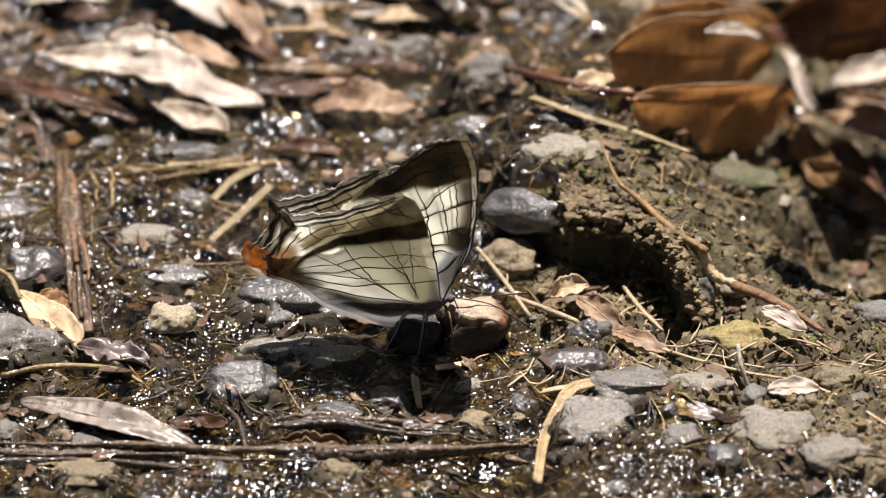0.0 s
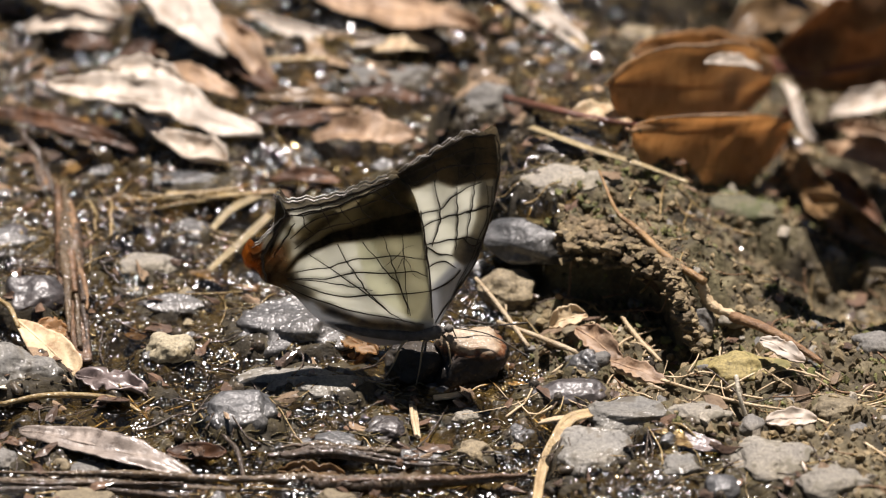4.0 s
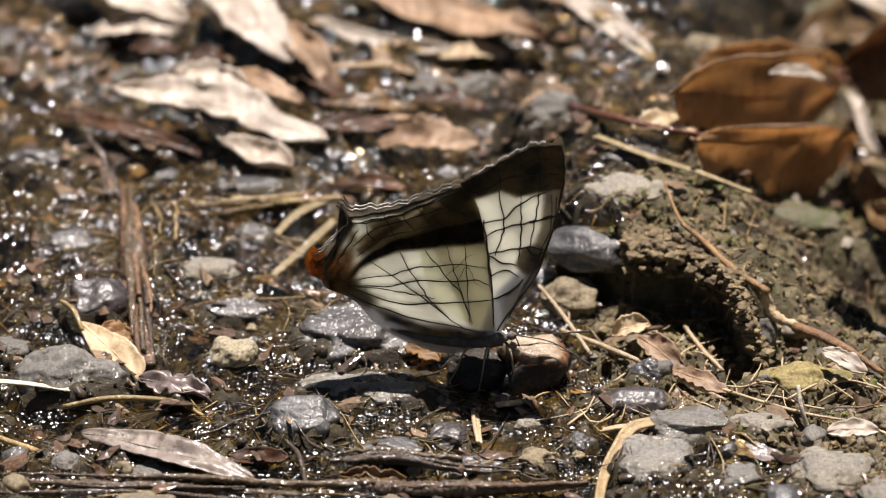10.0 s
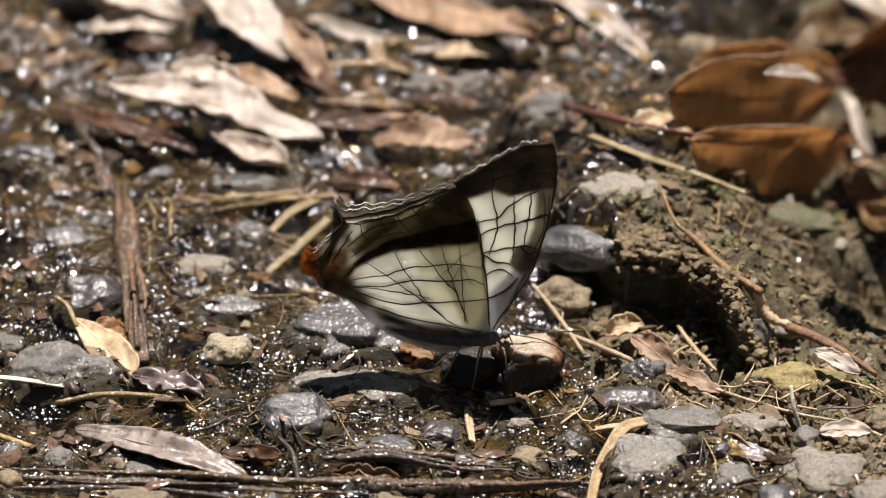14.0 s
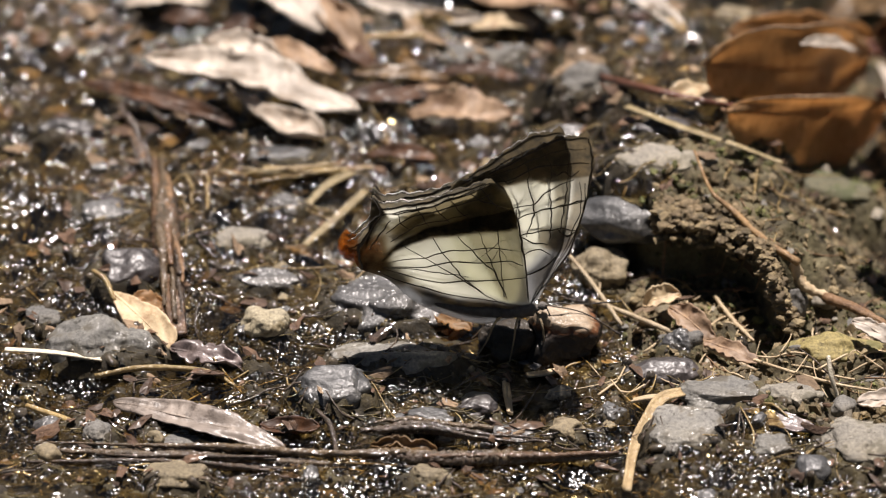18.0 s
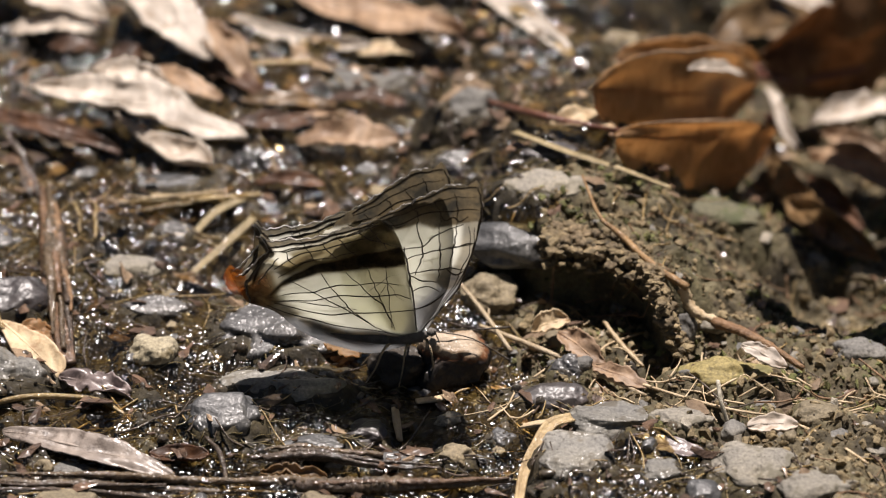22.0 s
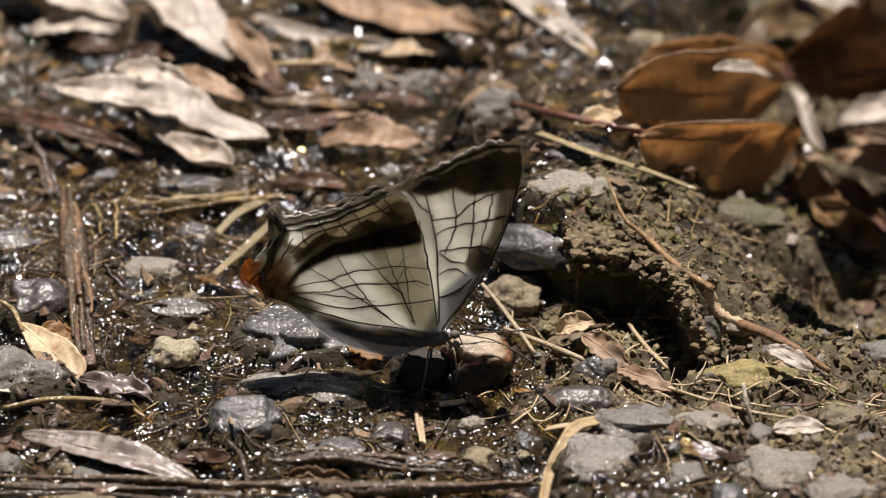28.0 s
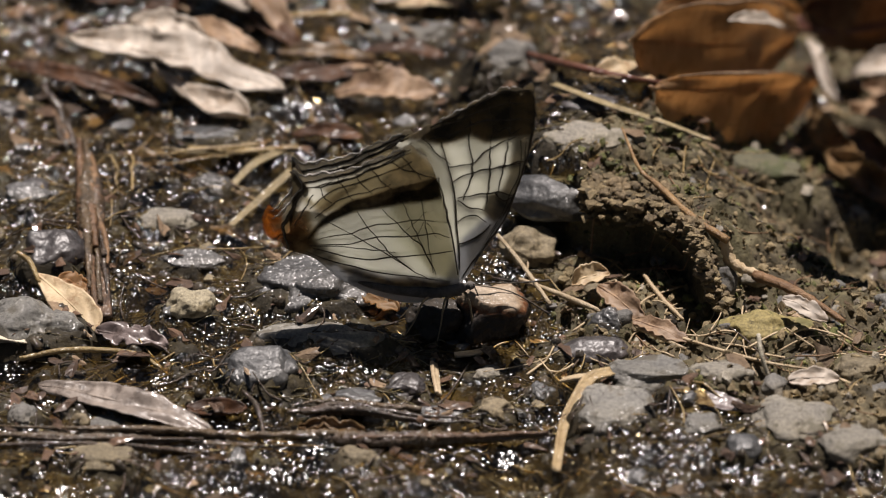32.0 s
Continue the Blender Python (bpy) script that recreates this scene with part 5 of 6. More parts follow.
def inside(px, pz, poly, soft):
    """Soft membership of points in a closed outline."""
    poly = np.array(poly, float)
    ins = np.zeros(px.shape, bool)
    dist = np.full(px.shape, 1e9)
    for (x0, z0), (x1, z1) in zip(poly, np.roll(poly, -1, axis=0)):
        cross = (z0 > pz) != (z1 > pz)
        with np.errstate(divide="ignore", invalid="ignore"):
            xi = x0 + (pz - z0) / (z1 - z0) * (x1 - x0)
        ins ^= cross & (px < xi)
        ex, ez = x1 - x0, z1 - z0
        t = np.clip(((px - x0) * ex + (pz - z0) * ez) / max(ex * ex + ez * ez, 1e-9), 0, 1)
        dist = np.minimum(dist, np.hypot(px - x0 - t * ex, pz - z0 - t * ez))
    return smooth(0.5 + np.where(ins, dist, -dist) / (2 * soft))


def scallop(x):
    return 0.34 * (np.abs(np.sin(x * 0.8 + 0.4)) - 0.5) + 0.16 * np.sin(x * 3.1) + 0.1 * np.sin(x * 7.3 + 1)


def wing(name, label, lower, upper, marks, veins, rims, parent, depth, bow, tails=()):
    """One wing between its lower and upper edge (mm in the wing's plane), with pattern fields, raised veins and a light rim."""
    R, C = 150, 90
    lo, hi = spline(lower, R), spline(upper, R)
    hi[:, 1] += scallop(hi[:, 0]) * smooth(np.linspace(0, 12, R)) * smooth(np.linspace(12, 0, R))
    t = np.linspace(0, 1, C)[None, :, None]
    flat = lo[:, None, :] * (1 - t) + hi[:, None, :] * t
    X, Z = flat[:, :, 0], flat[:, :, 1]

    def lift(x, z):
        return depth + bow * np.sin(np.clip(z, 0, 30) / 30 * math.pi) + 0.12 * np.sin(x * 0.9 + z * 0.5)
    grid = np.stack([X, lift(X, Z), Z], axis=2)
    ob = sheet(name, grid, 0.06, WING, parent, label)
    n = R * C
    for field in ("dark", "grey", "tan", "orange"):
        val = np.zeros((R, C))
        for kind, soft, weight, poly in marks:
            if kind == field:
                val = np.maximum(val, weight * inside(X, Z, poly, soft))
            elif kind == "white":
                val = val * (1 - inside(X, Z, poly, soft))
        a = ob.data.attributes.new(field, "FLOAT", "POINT")
        a.data.foreach_set("value", np.concatenate([val.ravel(), val.ravel()]))
    for w, pts in veins:
        p = spline(pts, 12)
        p = p + np.stack([0.09 * np.sin(p[:, 1] * 2.9 + w * 40), 0.11 * np.sin(p[:, 0] * 2.3 + w * 70)], axis=1)
        rod("vein", [(x, float(lift(x, z)), z) for x, z in p], [w * 0.6, w * 1.0, w * 0.55], VEIN, ob, 6, count=26)
    for w, pts in rims:
        p = spline(pts, 45)
        p[:, 1] += scallop(p[:, 0])
        rod("wing_rim", [(x, float(lift(x, z)), z) for x, z in p], [w * 0.8, w * 1.3, w * 0.6, w * 1.2], RIM, ob, 5, count=60)
    for side, prong in enumerate(tails):
        rod("tail", [(x, depth + 0.15 * side, z) for x, z in prong], [0.5, 0.38, 0.26, 0.12], VEIN, ob, 8, 0.1, side, "dark wing tail")
    return ob


HIND_LOWER = [(-26.93, 12.46), (-26.32, 10.53), (-24.74, 9.57), (-23.64, 7.93), (-20.06, 6.20), (-16.51, 1.85), (-11.73, -1.55), (-6.13, -3.01), (-0.92, -1.26), (0.12, 0.68)]
HIND_UPPER = [(-26.93, 12.84), (-25.88, 14.57), (-24.13, 14.37), (-22.59, 17.06), (-20.66, 19.92), (-21.90, 22.78), (-19.85, 21.64), (-17.31, 21.45), (-14.37, 22.40), (-12.23, 22.97), (-10.00, 24.20), (-6.2, 25.70), (-4.2, 25.3), (-1.93, 19.64), (0.12, 1.85)]
HIND_MARKS = [
    ("grey", 0.5, 0.95, [(-22.05, 7.64), (-16.48, 4.75), (-10.11, 2.23), (0.28, 1.07), (0.28, -4.47), (-11.74, -4.47), (-19.70, 1.85)]),
    ("dark", 0.35, 0.76, [(-22.68, 24.40), (-22.91, 16.77), (-20.90, 19.16), (-19.54, 20.50), (-15.57, 20.69), (-10.01, 22.97), (-5.25, 25.26), (-1.14, 22.02), (-1.13, 28.67), (-13.17, 25.35)]),
    ("tan", 0.9, 0.95, [(-21.16, 17.25), (-10.01, 22.97), (-4.85, 25.83), (-0.90, 20.11), (-0.90, 17.25), (-10.04, 16.77), (-18.00, 14.37)]),
    ("dark", 0.9, 0.35, [(-21.16, 16.77), (-17.57, 19.54), (-10.01, 22.78), (-4.85, 25.64), (-1.14, 20.11), (-1.14, 17.25), (-10.04, 16.77), (-17.61, 14.57), (-20.81, 12.46)]),
    ("dark", 0.8, 0.72, [(-8.83, 21.83), (-4.85, 25.64), (-1.14, 22.50), (-1.14, 17.25), (-9.64, 17.73), (-10.03, 19.92)]),
    ("dark", 0.5, 0.75, [(-19.99, 14.85), (-16.39, 18.01), (-13.20, 19.92), (-12.57, 19.16), (-15.60, 16.86), (-18.81, 13.42)]),
    ("dark", 0.4, 0.97, [(-21.23, 10.05), (-17.61, 14.57), (-14.01, 16.77), (-10.03, 18.20), (-6.06, 19.54), (-1.61, 20.50), (-1.30, 16.29), (-6.07, 15.62), (-10.05, 15.14), (-14.03, 14.37), (-16.42, 13.42), (-18.98, 11.49), (-20.60, 9.09)]),
    ("dark", 0.4, 0.8, [(-24.21, 14.37), (-22.43, 17.73), (-20.73, 20.50), (-19.71, 19.16), (-21.33, 16.10), (-22.95, 12.46), (-24.09, 10.05)]),
    ("orange", 0.4, 1.0, [(-27.93, 15.81), (-23.87, 15.81), (-23.95, 8.61), (-28.02, 8.61)]),
    ("dark", 0.6, 0.65, [(-26.12, 14.37), (-23.57, 14.18), (-23.91, 12.26), (-25.20, 11.30), (-25.66, 12.46)]),
    ("tan", 0.8, 1.0, [(-24.22, 13.42), (-21.82, 14.57), (-20.23, 14.85), (-19.93, 12.46), (-19.65, 8.13), (-23.02, 5.71), (-24.59, 8.61)]),
    ("orange", 0.9, 0.65, [(-23.74, 13.42), (-21.98, 14.18), (-20.70, 14.85), (-20.57, 12.46), (-20.28, 8.61), (-23.02, 6.20), (-24.27, 8.61)]),
    ("dark", 0.9, 0.78, [(-24.57, 10.53), (-22.00, 12.26), (-19.64, 9.57), (-16.48, 5.71), (-17.68, 4.75), (-23.65, 6.68)]),
    ("tan", 0.3, 0.5, [(-8.86, 15.33), (-1.30, 16.77), (-0.12, 0.88), (-3.72, 1.85), (-6.09, 8.61)]),
    ("dark", 0.7, 0.82, [(-16.88, 4.75), (-10.11, 1.85), (-1.32, 0.68), (-0.92, -1.06), (-10.12, -0.09), (-15.30, 2.62)]),
    ("white", 0.4, 1.0, [(-20.20, 18.20), (-18.36, 19.35), (-17.34, 18.20), (-19.42, 16.48)]),
]
HIND_VEINS = [
    (0.30, [(-20.5, 19.6), (-21.8, 16.8), (-23.3, 14.1), (-24.0, 12.6), (-23.9, 10.4), (-23.5, 8.3)]),
    (0.24, [(-20.5, 20.3), (-17.5, 20.8), (-14.4, 21.6), (-10.0, 23.4), (-6.0, 25.2)]),
    (0.15, [(-20.0, 19.4), (-17.3, 19.9), (-14.2, 20.7), (-9.8, 22.5), (-5.3, 24.9)]),
    (0.12, [(-19.4, 18.0), (-20.4, 16.2), (-21.6, 13.9), (-22.4, 12.2)]),
    (0.11, [(-20.83, 9.38), (-14.85, 10.53), (-11.66, 11.69), (-6.88, 12.36), (-0.91, 11.97)]),
    (0.12, [(-20.44, 8.80), (-14.86, 8.61), (-11.67, 9.57), (-6.89, 9.47), (-2.90, 9.76), (-0.75, 8.99)]),
    (0.13, [(-20.05, 8.13), (-14.08, 5.71), (-10.09, 5.62), (-5.30, 5.91), (-0.36, 6.29)]),
    (0.09, [(-20.44, 8.61), (-13.27, 7.64), (-8.49, 6.49)]),
    (0.10, [(-17.54, 12.94), (-10.88, 7.26), (-6.51, 3.01), (-4.12, 1.07)]),
    (0.10, [(-13.55, 14.37), (-10.87, 9.09), (-8.90, 5.81), (-6.11, 2.62)]),
    (0.10, [(-9.89, 14.95), (-6.73, 10.15), (-4.74, 7.26), (-3.08, 2.23)]),
    (0.08, [(-7.02, 15.81), (-5.29, 9.57), (-3.39, 2.62)]),
    (0.08, [(-4.32, 16.10), (-4.02, 10.53), (-3.55, 2.62)]),
    (0.055, [(-6.50, 7.64), (-5.29, 9.76), (-4.01, 11.97), (-2.74, 9.38), (-1.31, 8.13)]),
    (0.055, [(-8.48, 9.57), (-6.09, 11.30), (-4.33, 13.42), (-2.10, 14.85)]),
    (0.16, [(-1.77, 19.92), (-1.14, 15.33), (-0.67, 10.53), (-0.04, 1.85)]),
    (0.09, [(-11.59, 23.45), (-10.02, 20.30), (-8.45, 18.40)]),
    (0.09, [(-16.36, 21.83), (-15.19, 19.35), (-14.01, 16.77)]),
    (0.09, [(-6.83, 25.07), (-5.26, 22.02), (-4.07, 19.92)]),
    (0.13, [(-20.35, 19.35), (-16.37, 19.73), (-10.81, 22.21), (-5.25, 25.35)]),
    (0.12, [(-19.98, 15.33), (-17.58, 18.01), (-14.00, 19.54), (-9.23, 21.26), (-5.26, 23.16)]),
    (0.10, [(-19.44, 13.61), (-16.40, 16.48), (-12.42, 18.01), (-8.44, 19.16)]),
    (0.09, [(-18.36, 19.16), (-17.82, 17.44), (-16.72, 16.29)]),
    (0.09, [(-13.19, 20.88), (-12.25, 19.35), (-10.99, 17.82)]),
    (0.10, [(-8.42, 23.45), (-6.05, 21.83), (-2.25, 19.92)]),
    (0.12, [(-21.25, 7.64), (-16.48, 4.94), (-10.11, 2.62), (-1.32, 0.68)]),
]
HIND_TAILS = [[(-20.3, 19.2), (-20.9, 20.5), (-21.6, 21.5), (-22.4, 22.2)], [(-20.5, 19.9), (-20.9, 21.2), (-21.2, 22.2), (-21.5, 23.0)]]
HIND_RIMS = [(0.10, [(-21.90, 22.50), (-19.53, 21.64), (-14.37, 22.31), (-10.01, 24.05), (-6.3, 25.5)]), (0.10, [(-25.49, 13.80), (-22.91, 16.58), (-20.82, 19.73), (-21.90, 22.40)]), (0.07, [(-20.73, 20.59), (-17.96, 20.50), (-13.19, 21.45), (-9.22, 23.2), (-6.0, 24.7)])]
FORE_LOWER = [(-9.29, 7.16), (-5.31, 3.30), (-0.12, 0.10), (2.68, 4.75), (5.70, 11.01), (8.07, 19.16), (9.39, 26.78)]
FORE_UPPER = [(-9.29, 7.64), (-10.69, 14.37), (-10.66, 20.11), (-9.22, 23.16), (-5.25, 26.21), (-0.50, 29.15), (3.85, 32.17), (6.61, 32.84), (8.98, 33.21), (9.47, 27.72)]
FORE_MARKS = [
    ("dark", 0.4, 0.88, [(-10.01, 23.45), (-6.05, 23.74), (-3.51, 23.16), (0.45, 24.88), (2.67, 23.74), (5.83, 24.69), (9.79, 25.07), (11.33, 35.29), (1.08, 33.40), (-9.99, 26.78)]),
    ("dark", 0.4, 0.14, [(-5.26, 23.45), (-2.88, 23.16), (-1.46, 19.16), (-1.46, 16.10), (-11.64, 14.85), (-11.60, 22.97)]),
    ("dark", 0.6, 0.6, [(6.63, 25.07), (10.58, 27.16), (9.65, 19.16), (7.13, 12.46), (4.74, 13.99), (6.16, 18.68)]),
    ("dark", 0.4, 0.7, [(3.63, 15.33), (6.64, 16.48), (6.65, 12.46), (4.43, 10.53), (2.67, 12.26)]),
    ("grey", 0.6, 0.95, [(0.12, 7.64), (3.15, 11.11), (4.82, 14.37), (7.29, 13.42), (2.68, 2.81), (-0.12, -1.06), (-2.12, 0.39)]),
    ("dark", 0.7, 0.3, [(0.68, 6.20), (4.27, 11.01), (6.65, 13.42), (6.26, 10.53), (2.68, 3.30), (1.08, 1.85)]),
    ("white", 0.3, 1.0, [(-5.26, 22.50), (-3.51, 23.16), (-3.04, 22.02), (-4.63, 21.26)]),
]
FORE_VEINS = [
    (0.22, [(-5.2, 25.8), (-0.5, 28.8), (3.8, 31.7), (6.6, 32.3), (8.7, 32.6)]),
    (0.16, [(8.9, 32.4), (9.3, 29.5), (9.3, 26.9), (8.6, 22.5)]),
    (0.12, [(0.13, 24.88), (1.00, 19.92), (0.76, 17.25), (-0.19, 13.80)]),
    (0.12, [(3.30, 23.16), (3.46, 18.20), (3.15, 13.42)]),
    (0.11, [(5.84, 24.40), (5.52, 20.97), (4.58, 14.85)]),
    (0.13, [(-3.51, 23.45), (-1.38, 15.62), (-0.75, 8.41), (-0.04, 1.85)]),
    (0.12, [(-2.25, 19.35), (0.77, 20.21), (3.54, 22.88), (6.71, 24.88)]),
    (0.12, [(-1.78, 16.86), (1.16, 18.78), (4.34, 19.54), (8.38, 20.88)]),
    (0.13, [(-0.99, 14.18), (2.04, 14.95), (4.42, 15.52), (7.12, 14.95)]),
    (0.13, [(-0.99, 13.80), (1.08, 12.65), (2.83, 12.26)]),
    (0.11, [(-0.75, 10.34), (1.48, 11.49), (3.15, 10.15)]),
    (0.10, [(-6.05, 23.93), (-4.31, 21.83), (-2.09, 19.73)]),
    (0.15, [(0.28, 0.88), (5.70, 10.92), (8.22, 19.64), (9.39, 26.78)]),
    (0.08, [(7.58, 24.40), (7.59, 19.16), (5.86, 13.42), (2.68, 5.71)]),
    (0.09, [(8.37, 23.93), (7.91, 18.68), (6.33, 13.42), (1.88, 3.30)]),
    (0.14, [(-5.25, 23.93), (-1.69, 25.07), (1.87, 27.16), (5.83, 27.54), (8.99, 27.72)]),
    (0.10, [(-5.25, 25.26), (-0.50, 27.54), (3.85, 29.81), (8.59, 30.38)]),
    (0.09, [(-3.67, 25.64), (-2.48, 24.12), (-1.45, 24.69)]),
    (0.09, [(-0.50, 27.91), (0.45, 26.78), (0.29, 24.69)]),
    (0.09, [(2.66, 29.81), (3.62, 26.78), (3.30, 23.16)]),
    (0.09, [(5.67, 31.04), (5.99, 27.72), (5.84, 24.40)]),
    (0.12, [(3.62, 26.78), (4.41, 25.64), (5.52, 26.21), (6.31, 25.45), (7.57, 26.21)]),
    (0.14, [(4.73, 19.35), (6.64, 20.50), (8.38, 20.88)]),
    (0.16, [(4.26, 15.33), (5.69, 14.18), (6.81, 14.57)]),
    (0.16, [(-0.36, 6.49), (1.88, 7.64), (3.87, 9.76)]),
]
FORE_RIMS = [(0.07, [(-4.06, 26.87), (-0.50, 29.24), (3.85, 32.27), (6.61, 32.93)])]

BASE = Vector((-1.4, -33.0, 7.6)) * MM
butterfly = tagged(new("butterfly"), "map-patterned cream and brown butterfly drinking on wet gravel", "butterfly")
butterfly.location = BASE
butterfly.empty_display_size = 0.005
near_hind = wing("hindwing", "cream hindwing with brown band and orange lobe", HIND_LOWER, HIND_UPPER, HIND_MARKS, HIND_VEINS, HIND_RIMS, butterfly, -0.22, -0.3, HIND_TAILS)
near_fore = wing("forewing", "cream forewing with dark tip and fine veins", FORE_LOWER, FORE_UPPER, FORE_MARKS, FORE_VEINS, FORE_RIMS, butterfly, -0.08, -0.3)
far_fore = wing("forewing", "cream forewing with dark tip and fine veins", FORE_LOWER, FORE_UPPER, FORE_MARKS, FORE_VEINS, FORE_RIMS, butterfly, 0.06, -0.3)
far_hind = wing("hindwing", "cream hindwing with brown band and orange lobe", HIND_LOWER, HIND_UPPER, HIND_MARKS, HIND_VEINS, HIND_RIMS, butterfly, 0.2, -0.3, HIND_TAILS)
rod("abdomen", [(1, 0.1, -1.2), (-4, 0.1, -1.4), (-10, 0.1, -0.6), (-15, 0.1, 0.8)], [0.7, 0.9, 0.8, 0.25], BODY, butterfly, 12)
rod("thorax", [(1.8, 0.1, -0.6), (0.6, 0.1, -0.7), (-1, 0.1, -1.1), (-2.5, 0.1, -1.2)], [0.4, 1.05, 1.15, 0.7], BODY, butterfly, 14)
rod("head", [(1.6, 0.1, -0.4), (2.2, 0.1, -0.3), (2.9, 0.1, -0.3)], [0.4, 0.7, 0.35], BODY, butterfly, 12)
for side in (-1, 1):
    rod("antenna", [(2.6, 0.3 * side, 0.1), (8, 0.1 + 1.2 * side, -0.6), (13.5, 0.1 + 2.6 * side, -2.2 + 1.2 * side)], [0.08, 0.09, 0.16], FEELER, butterfly, 6)
for x, sx, sy in ((1.6, 1.6, -2.5), (-1.0, -1.5, -3.2), (-3.0, -4.5, -2.4), (1.4, 2.2, 2.5), (-1.2, 0.5, 3.0), (-3.2, -5.0, 2.6)):
    rod("leg", [(x, 0.1, -1.6), (x + 0.35 * sx, 0.1 + 0.6 * sy, -2.4), (x + 0.6 * sx, 0.1 + 0.8 * sy, -5.2), (x + sx, 0.1 + sy, -8.2)], [0.2, 0.17, 0.12, 0.08], LEG, butterfly, 6)
rod("proboscis", [(2.8, 0.1, -0.5), (3.4, -0.3, -2.5), (2.6, -0.6, -5.5)], [0.1, 0.09, 0.07], FEELER, butterfly, 6)


def wing_pose(dx, dz, lean, pitch):
    return Matrix.Translation((dx * MM, 0, dz * MM)) @ pose(0, 0, 0, lean) @ pose(0, 0, 0, 0, pitch)


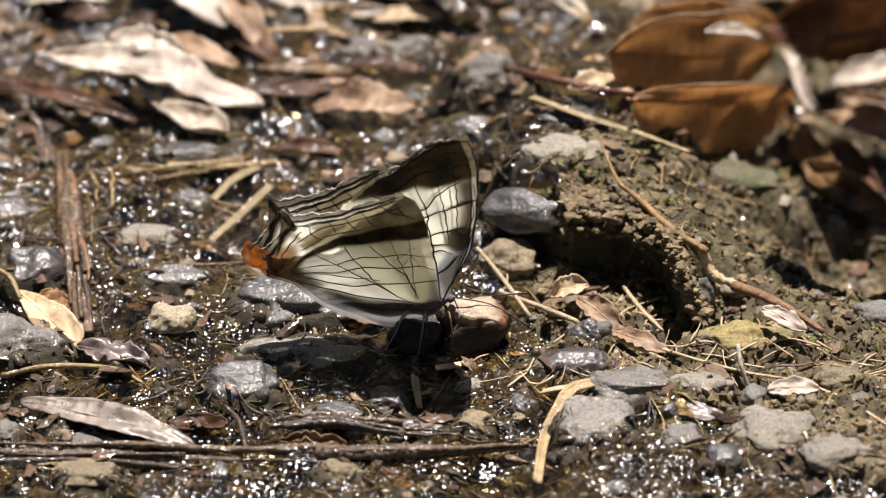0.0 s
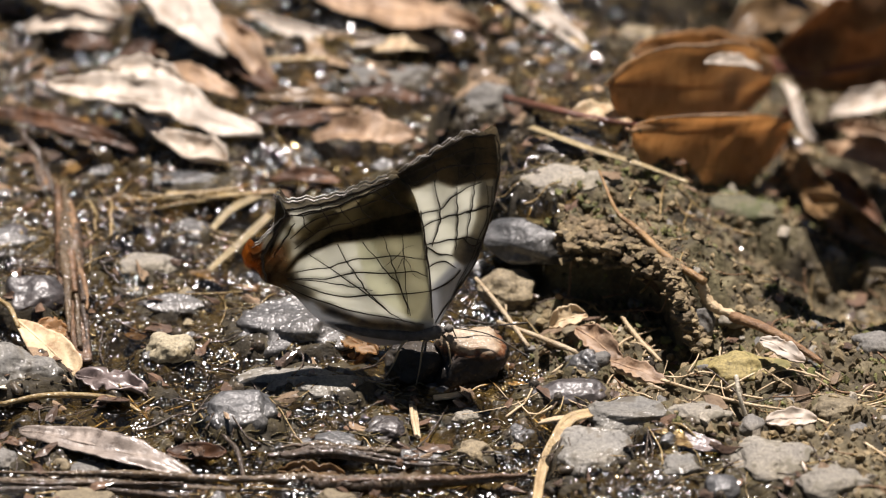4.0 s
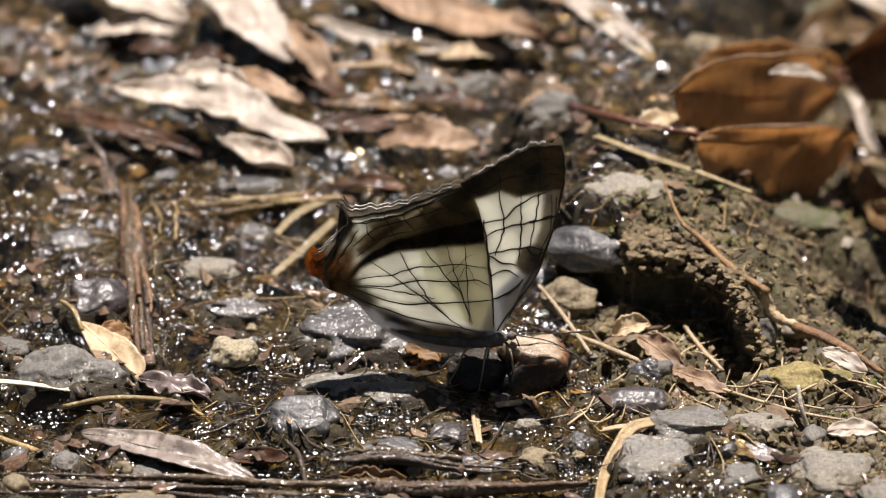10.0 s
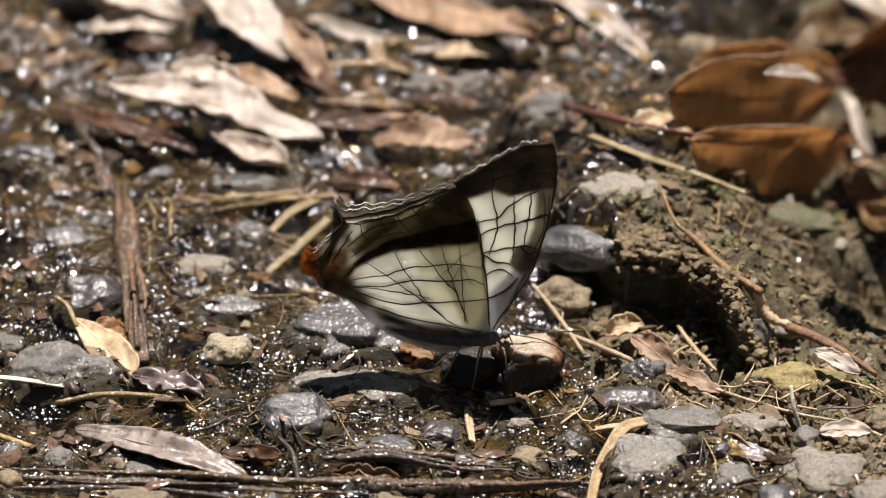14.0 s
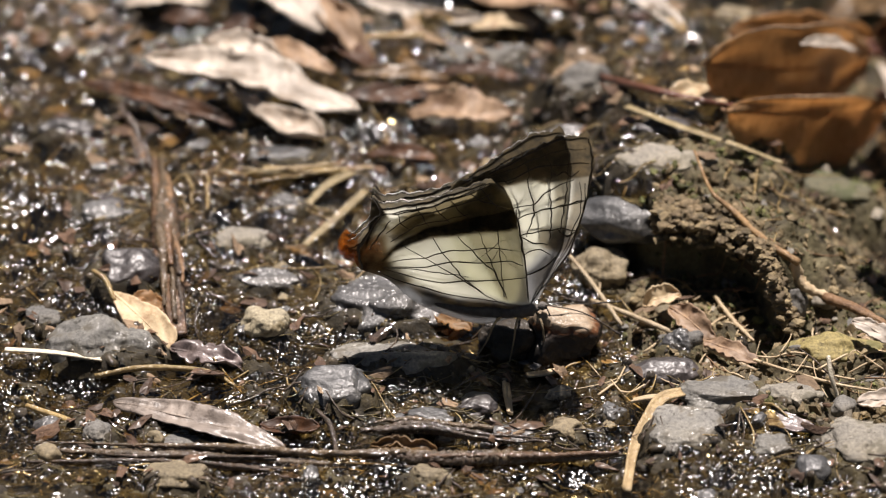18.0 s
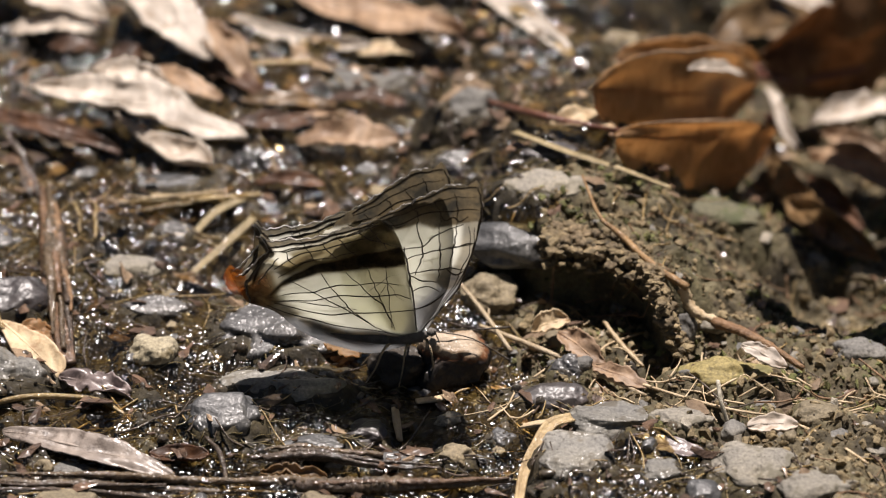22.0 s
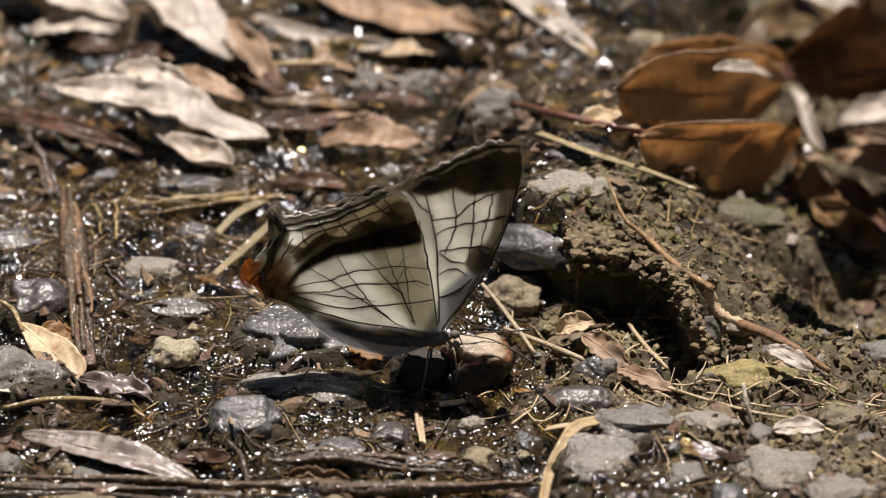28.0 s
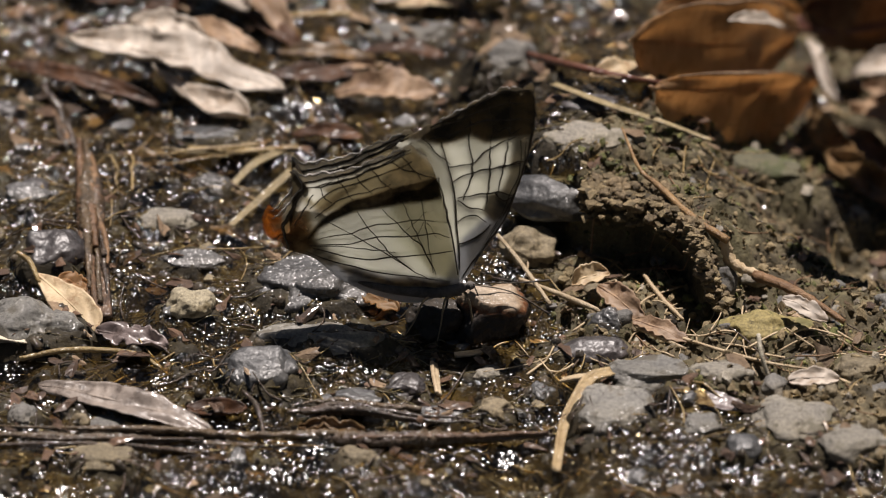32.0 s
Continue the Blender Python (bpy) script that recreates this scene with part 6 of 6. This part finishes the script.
def motions():
    """Wing rows: seconds, shift along and up in mm, lean to the viewer and pitch in degrees."""
    for part, rows in ((near_hind, ((0, 0.94, -1.56, 19.6, -0.8), (0.2, 0.90, -1.60, 32.0, 2.0), (0.4, 0.80, -1.35, 22.0, -0.5), (0.6, 0.65, -1.05, 18.0, -0.8), (0.8, 0.50, -0.75, 13.0, -1.0), (1, 0.33, -0.50, 9.6, -1.3), (2, -0.31, -0.27, 0.7, 0.4), (3, -0.19, -0.18, 1.3, 0.2), (4, -0.00, -0.00, 2.0, 0.0), (4.5, -0.00, -0.00, 2.0, 0.0), (6.5, 0.53, -0.03, -0.8, -0.5), (7, 0.53, -0.03, -0.8, -0.5), (9, -0.16, -0.24, 3.9, 0.1), (10, -0.22, -0.20, 2.6, 0.1), (12, -0.19, -0.23, 2.4, -0.1), (13, 0.12, -0.25, 3.0, -1.0), (13.5, 0.12, -0.25, 3.0, -1.0), (15.5, -0.20, -0.23, 2.7, -0.0), (16, -0.20, -0.23, 2.7, -0.0), (17, 0.36, -0.72, 7.4, -1.8), (17.2, 0.10, -1.05, 19.0, -0.6), (17.5, -0.29, -1.52, 20.2, 1.8), (18, 0.32, -0.49, 13.4, -0.9), (18.5, 0.09, -0.37, 7.3, -0.3), (19, 0.34, -0.20, 7.8, -0.1), (19.5, -0.05, -0.34, 6.5, -0.0), (20, -0.13, -0.27, 5.1, 0.1), (21, -0.15, -0.30, 4.2, -0.4), (21.5, 2.33, -1.50, 12.8, -2.5), (22, 0.19, -1.06, 17.7, -0.6), (22.5, 0.28, -0.99, 15.2, -1.7), (23, -0.32, -1.51, 12.0, -1.9), (24, -0.23, -0.24, 4.4, -2.1), (25, -0.60, -0.04, 0.2, -2.4), (26, -0.70, 0.33, 0.7, -2.8), (26.5, -0.70, 0.33, 0.7, -2.8), (28.5, 0.03, -0.41, 5.5, -3.1), (29, -0.17, -0.29, 7.5, -3.1), (30, -0.39, 0.02, 11.3, -2.5), (31, 0.17, -0.33, 7.1, -2.6), (32, 0.65, 0.14, 8.8, -3.7))),
                       (near_fore, ((0, 0.96, -1.32, 14.3, -8.9), (0.2, 0.90, -1.40, 29.0, -4.0), (0.4, 0.80, -1.15, 19.0, -7.5), (0.6, 0.65, -0.85, 15.5, -9.0), (0.8, 0.50, -0.60, 10.5, -9.3), (1, 0.34, -0.34, 6.6, -9.4), (2, -0.32, -0.33, 0.5, -4.5), (3, -0.20, -0.23, 1.0, -1.8), (4, -0.00, -0.00, 1.7, 0.0), (4.5, -0.00, -0.00, 1.7, 0.0), (6.5, 0.48, -0.21, -1.1, -0.1), (7, 0.48, -0.21, -1.1, -0.1), (9, -0.12, -0.11, 1.7, 0.8), (10, -0.22, -0.18, 2.3, 0.5), (12, -0.20, -0.27, 2.2, 1.1), (13, 0.13, -0.22, 2.5, -0.8), (13.5, 0.13, -0.22, 2.5, -0.8), (15.5, -0.21, -0.28, 2.4, -0.3), (16, -0.21, -0.28, 2.4, -0.3), (17, 0.37, -0.68, 6.7, 0.1), (17.2, 0.12, -1.00, 17.5, 0.6), (17.5, -0.24, -1.26, 14.4, -1.9), (18, 0.34, -0.38, 11.0, -1.6), (18.5, 0.10, -0.31, 6.3, -1.7), (19, 0.36, -0.08, 5.4, -3.2), (19.5, -0.06, -0.40, 6.2, -1.4), (20, -0.11, -0.17, 3.4, -1.9), (21, -0.12, -0.17, 2.0, -3.1), (21.5, 2.32, -1.57, 12.6, -1.6), (22, 0.19, -1.06, 17.4, -0.9), (22.5, 0.29, -0.94, 14.1, -2.6), (23, -0.29, -1.28, 7.5, -6.2), (24, -0.22, -0.21, 3.8, -6.1), (25, -0.61, -0.12, -0.1, -5.3), (26, -0.71, 0.31, 0.4, -5.5), (26.5, -0.71, 0.31, 0.4, -5.5), (28.5, 0.12, -0.21, 2.3, 5.5), (29, -0.04, 0.10, 1.5, 3.8), (30, -0.25, 0.45, 4.0, 2.9), (31, 0.31, 0.06, 1.0, 3.6), (32, 0.78, 0.56, 2.0, 1.9))),
                       (far_hind, ((0, 0.89, -1.56, 6.4, -6.3), (0.2, 0.85, -1.60, 25.0, -2.5), (0.4, 0.76, -1.35, 6.0, -9.0), (0.6, 0.60, -1.05, 3.5, -8.0), (0.8, 0.46, -0.75, 5.5, -4.5), (1, 0.31, -0.50, 5.9, -3.0), (2, -0.31, -0.27, -0.2, -0.0), (3, -0.19, -0.18, 0.3, 0.1), (4, 0.00, -0.00, 1.0, -0.0), (4.5, 0.00, -0.00, 1.0, -0.0), (6.5, 0.53, -0.03, -3.4, -0.3), (7, 0.53, -0.03, -3.4, -0.3), (9, -0.16, -0.25, 1.0, -0.1), (10, -0.22, -0.20, 1.6, 0.2), (12, -0.18, -0.23, 1.5, 0.1), (13, 0.13, -0.26, 1.9, -0.2), (13.5, 0.13, -0.26, 1.9, -0.2), (15.5, -0.20, -0.24, 1.7, 0.1), (16, -0.20, -0.24, 1.7, 0.1), (17, 0.38, -0.72, 6.0, -0.7), (17.2, 0.08, -1.05, 17.0, -0.6), (17.5, -0.31, -1.53, 13.7, -0.3), (18, 0.32, -0.50, 10.3, -0.8), (18.5, 0.09, -0.37, 5.6, -0.7), (19, 0.35, -0.21, 4.8, 0.6), (19.5, -0.05, -0.34, 5.2, -0.3), (20, -0.13, -0.27, 2.7, -0.3), (21, -0.15, -0.30, 1.3, -0.7), (21.5, 2.38, -1.51, 11.9, 2.4), (22, 0.18, -1.06, 10.8, -2.6), (22.5, 0.25, -0.99, 8.4, -4.7), (23, -0.35, -1.51, 5.9, -4.6), (24, -0.22, -0.24, 3.1, -1.6), (25, -0.60, -0.04, -1.0, -2.4), (26, -0.73, 0.33, -1.9, -4.9), (26.5, -0.73, 0.33, -1.9, -4.9), (28.5, 0.01, -0.41, 1.6, -5.5), (29, -0.19, -0.29, 0.8, -4.9), (30, -0.40, 0.02, 3.3, -3.2), (31, 0.17, -0.33, 0.3, -3.2), (32, 0.65, 0.14, 1.3, -4.2))),
                       (far_fore, ((0, 0.94, -1.58, 14.0, -11.0), (0.2, 0.90, -1.55, 28.0, -5.0), (0.4, 0.80, -1.35, 8.5, -19.0), (0.6, 0.65, -1.05, 6.0, -18.0), (0.8, 0.50, -0.75, 7.5, -12.5), (1, 0.33, -0.50, 6.3, -11.7), (2, -0.31, -0.27, 0.2, -4.5), (3, -0.19, -0.18, 0.7, -1.8), (4, 0.00, 0.00, 1.4, -0.7), (4.5, 0.00, 0.00, 1.4, -0.7), (6.5, 0.53, -0.03, -3.2, -0.1), (7, 0.53, -0.03, -3.2, -0.1), (9, -0.16, -0.24, 1.4, 0.8), (10, -0.22, -0.20, 2.0, 0.5), (12, -0.19, -0.23, 1.9, 1.1), (13, 0.12, -0.25, 2.3, -0.8), (13.5, 0.12, -0.25, 2.3, -0.8), (15.5, -0.20, -0.23, 2.1, -0.3), (16, -0.20, -0.23, 2.1, -0.3), (17, 0.36, -0.72, 6.4, 0.1), (17.2, 0.08, -1.05, 16.5, 0.0), (17.5, -0.30, -1.51, 13.8, -12.5), (18, 0.32, -0.49, 10.5, -7.9), (18.5, 0.09, -0.37, 5.8, -10.7), (19, 0.34, -0.20, 5.2, -3.2), (19.5, -0.05, -0.34, 5.3, -1.4), (20, -0.13, -0.27, 3.1, -1.9), (21, -0.15, -0.30, 1.7, -3.1), (21.5, 2.33, -1.48, 12.3, -5.7), (22, 0.19, -1.07, 13.1, -9.1), (22.5, 0.27, -1.00, 13.0, -11.8), (23, -0.32, -1.51, 6.1, -13.8), (24, -0.23, -0.24, 3.6, -6.1), (25, -0.60, -0.04, -0.8, -5.3), (26, -0.70, 0.33, -1.7, -5.5), (26.5, -0.70, 0.33, -1.7, -5.5), (28.5, 0.03, -0.41, 1.8, 5.5), (29, -0.17, -0.29, 1.2, 3.8), (30, -0.39, 0.02, 3.7, 2.9), (31, 0.17, -0.33, 0.7, 3.6), (32, 0.65, 0.14, 1.7, 1.9)))):
        walk(part, [(t, wing_pose(dx, dz, lean, pitch)) for t, dx, dz, lean, pitch in rows])


motions()
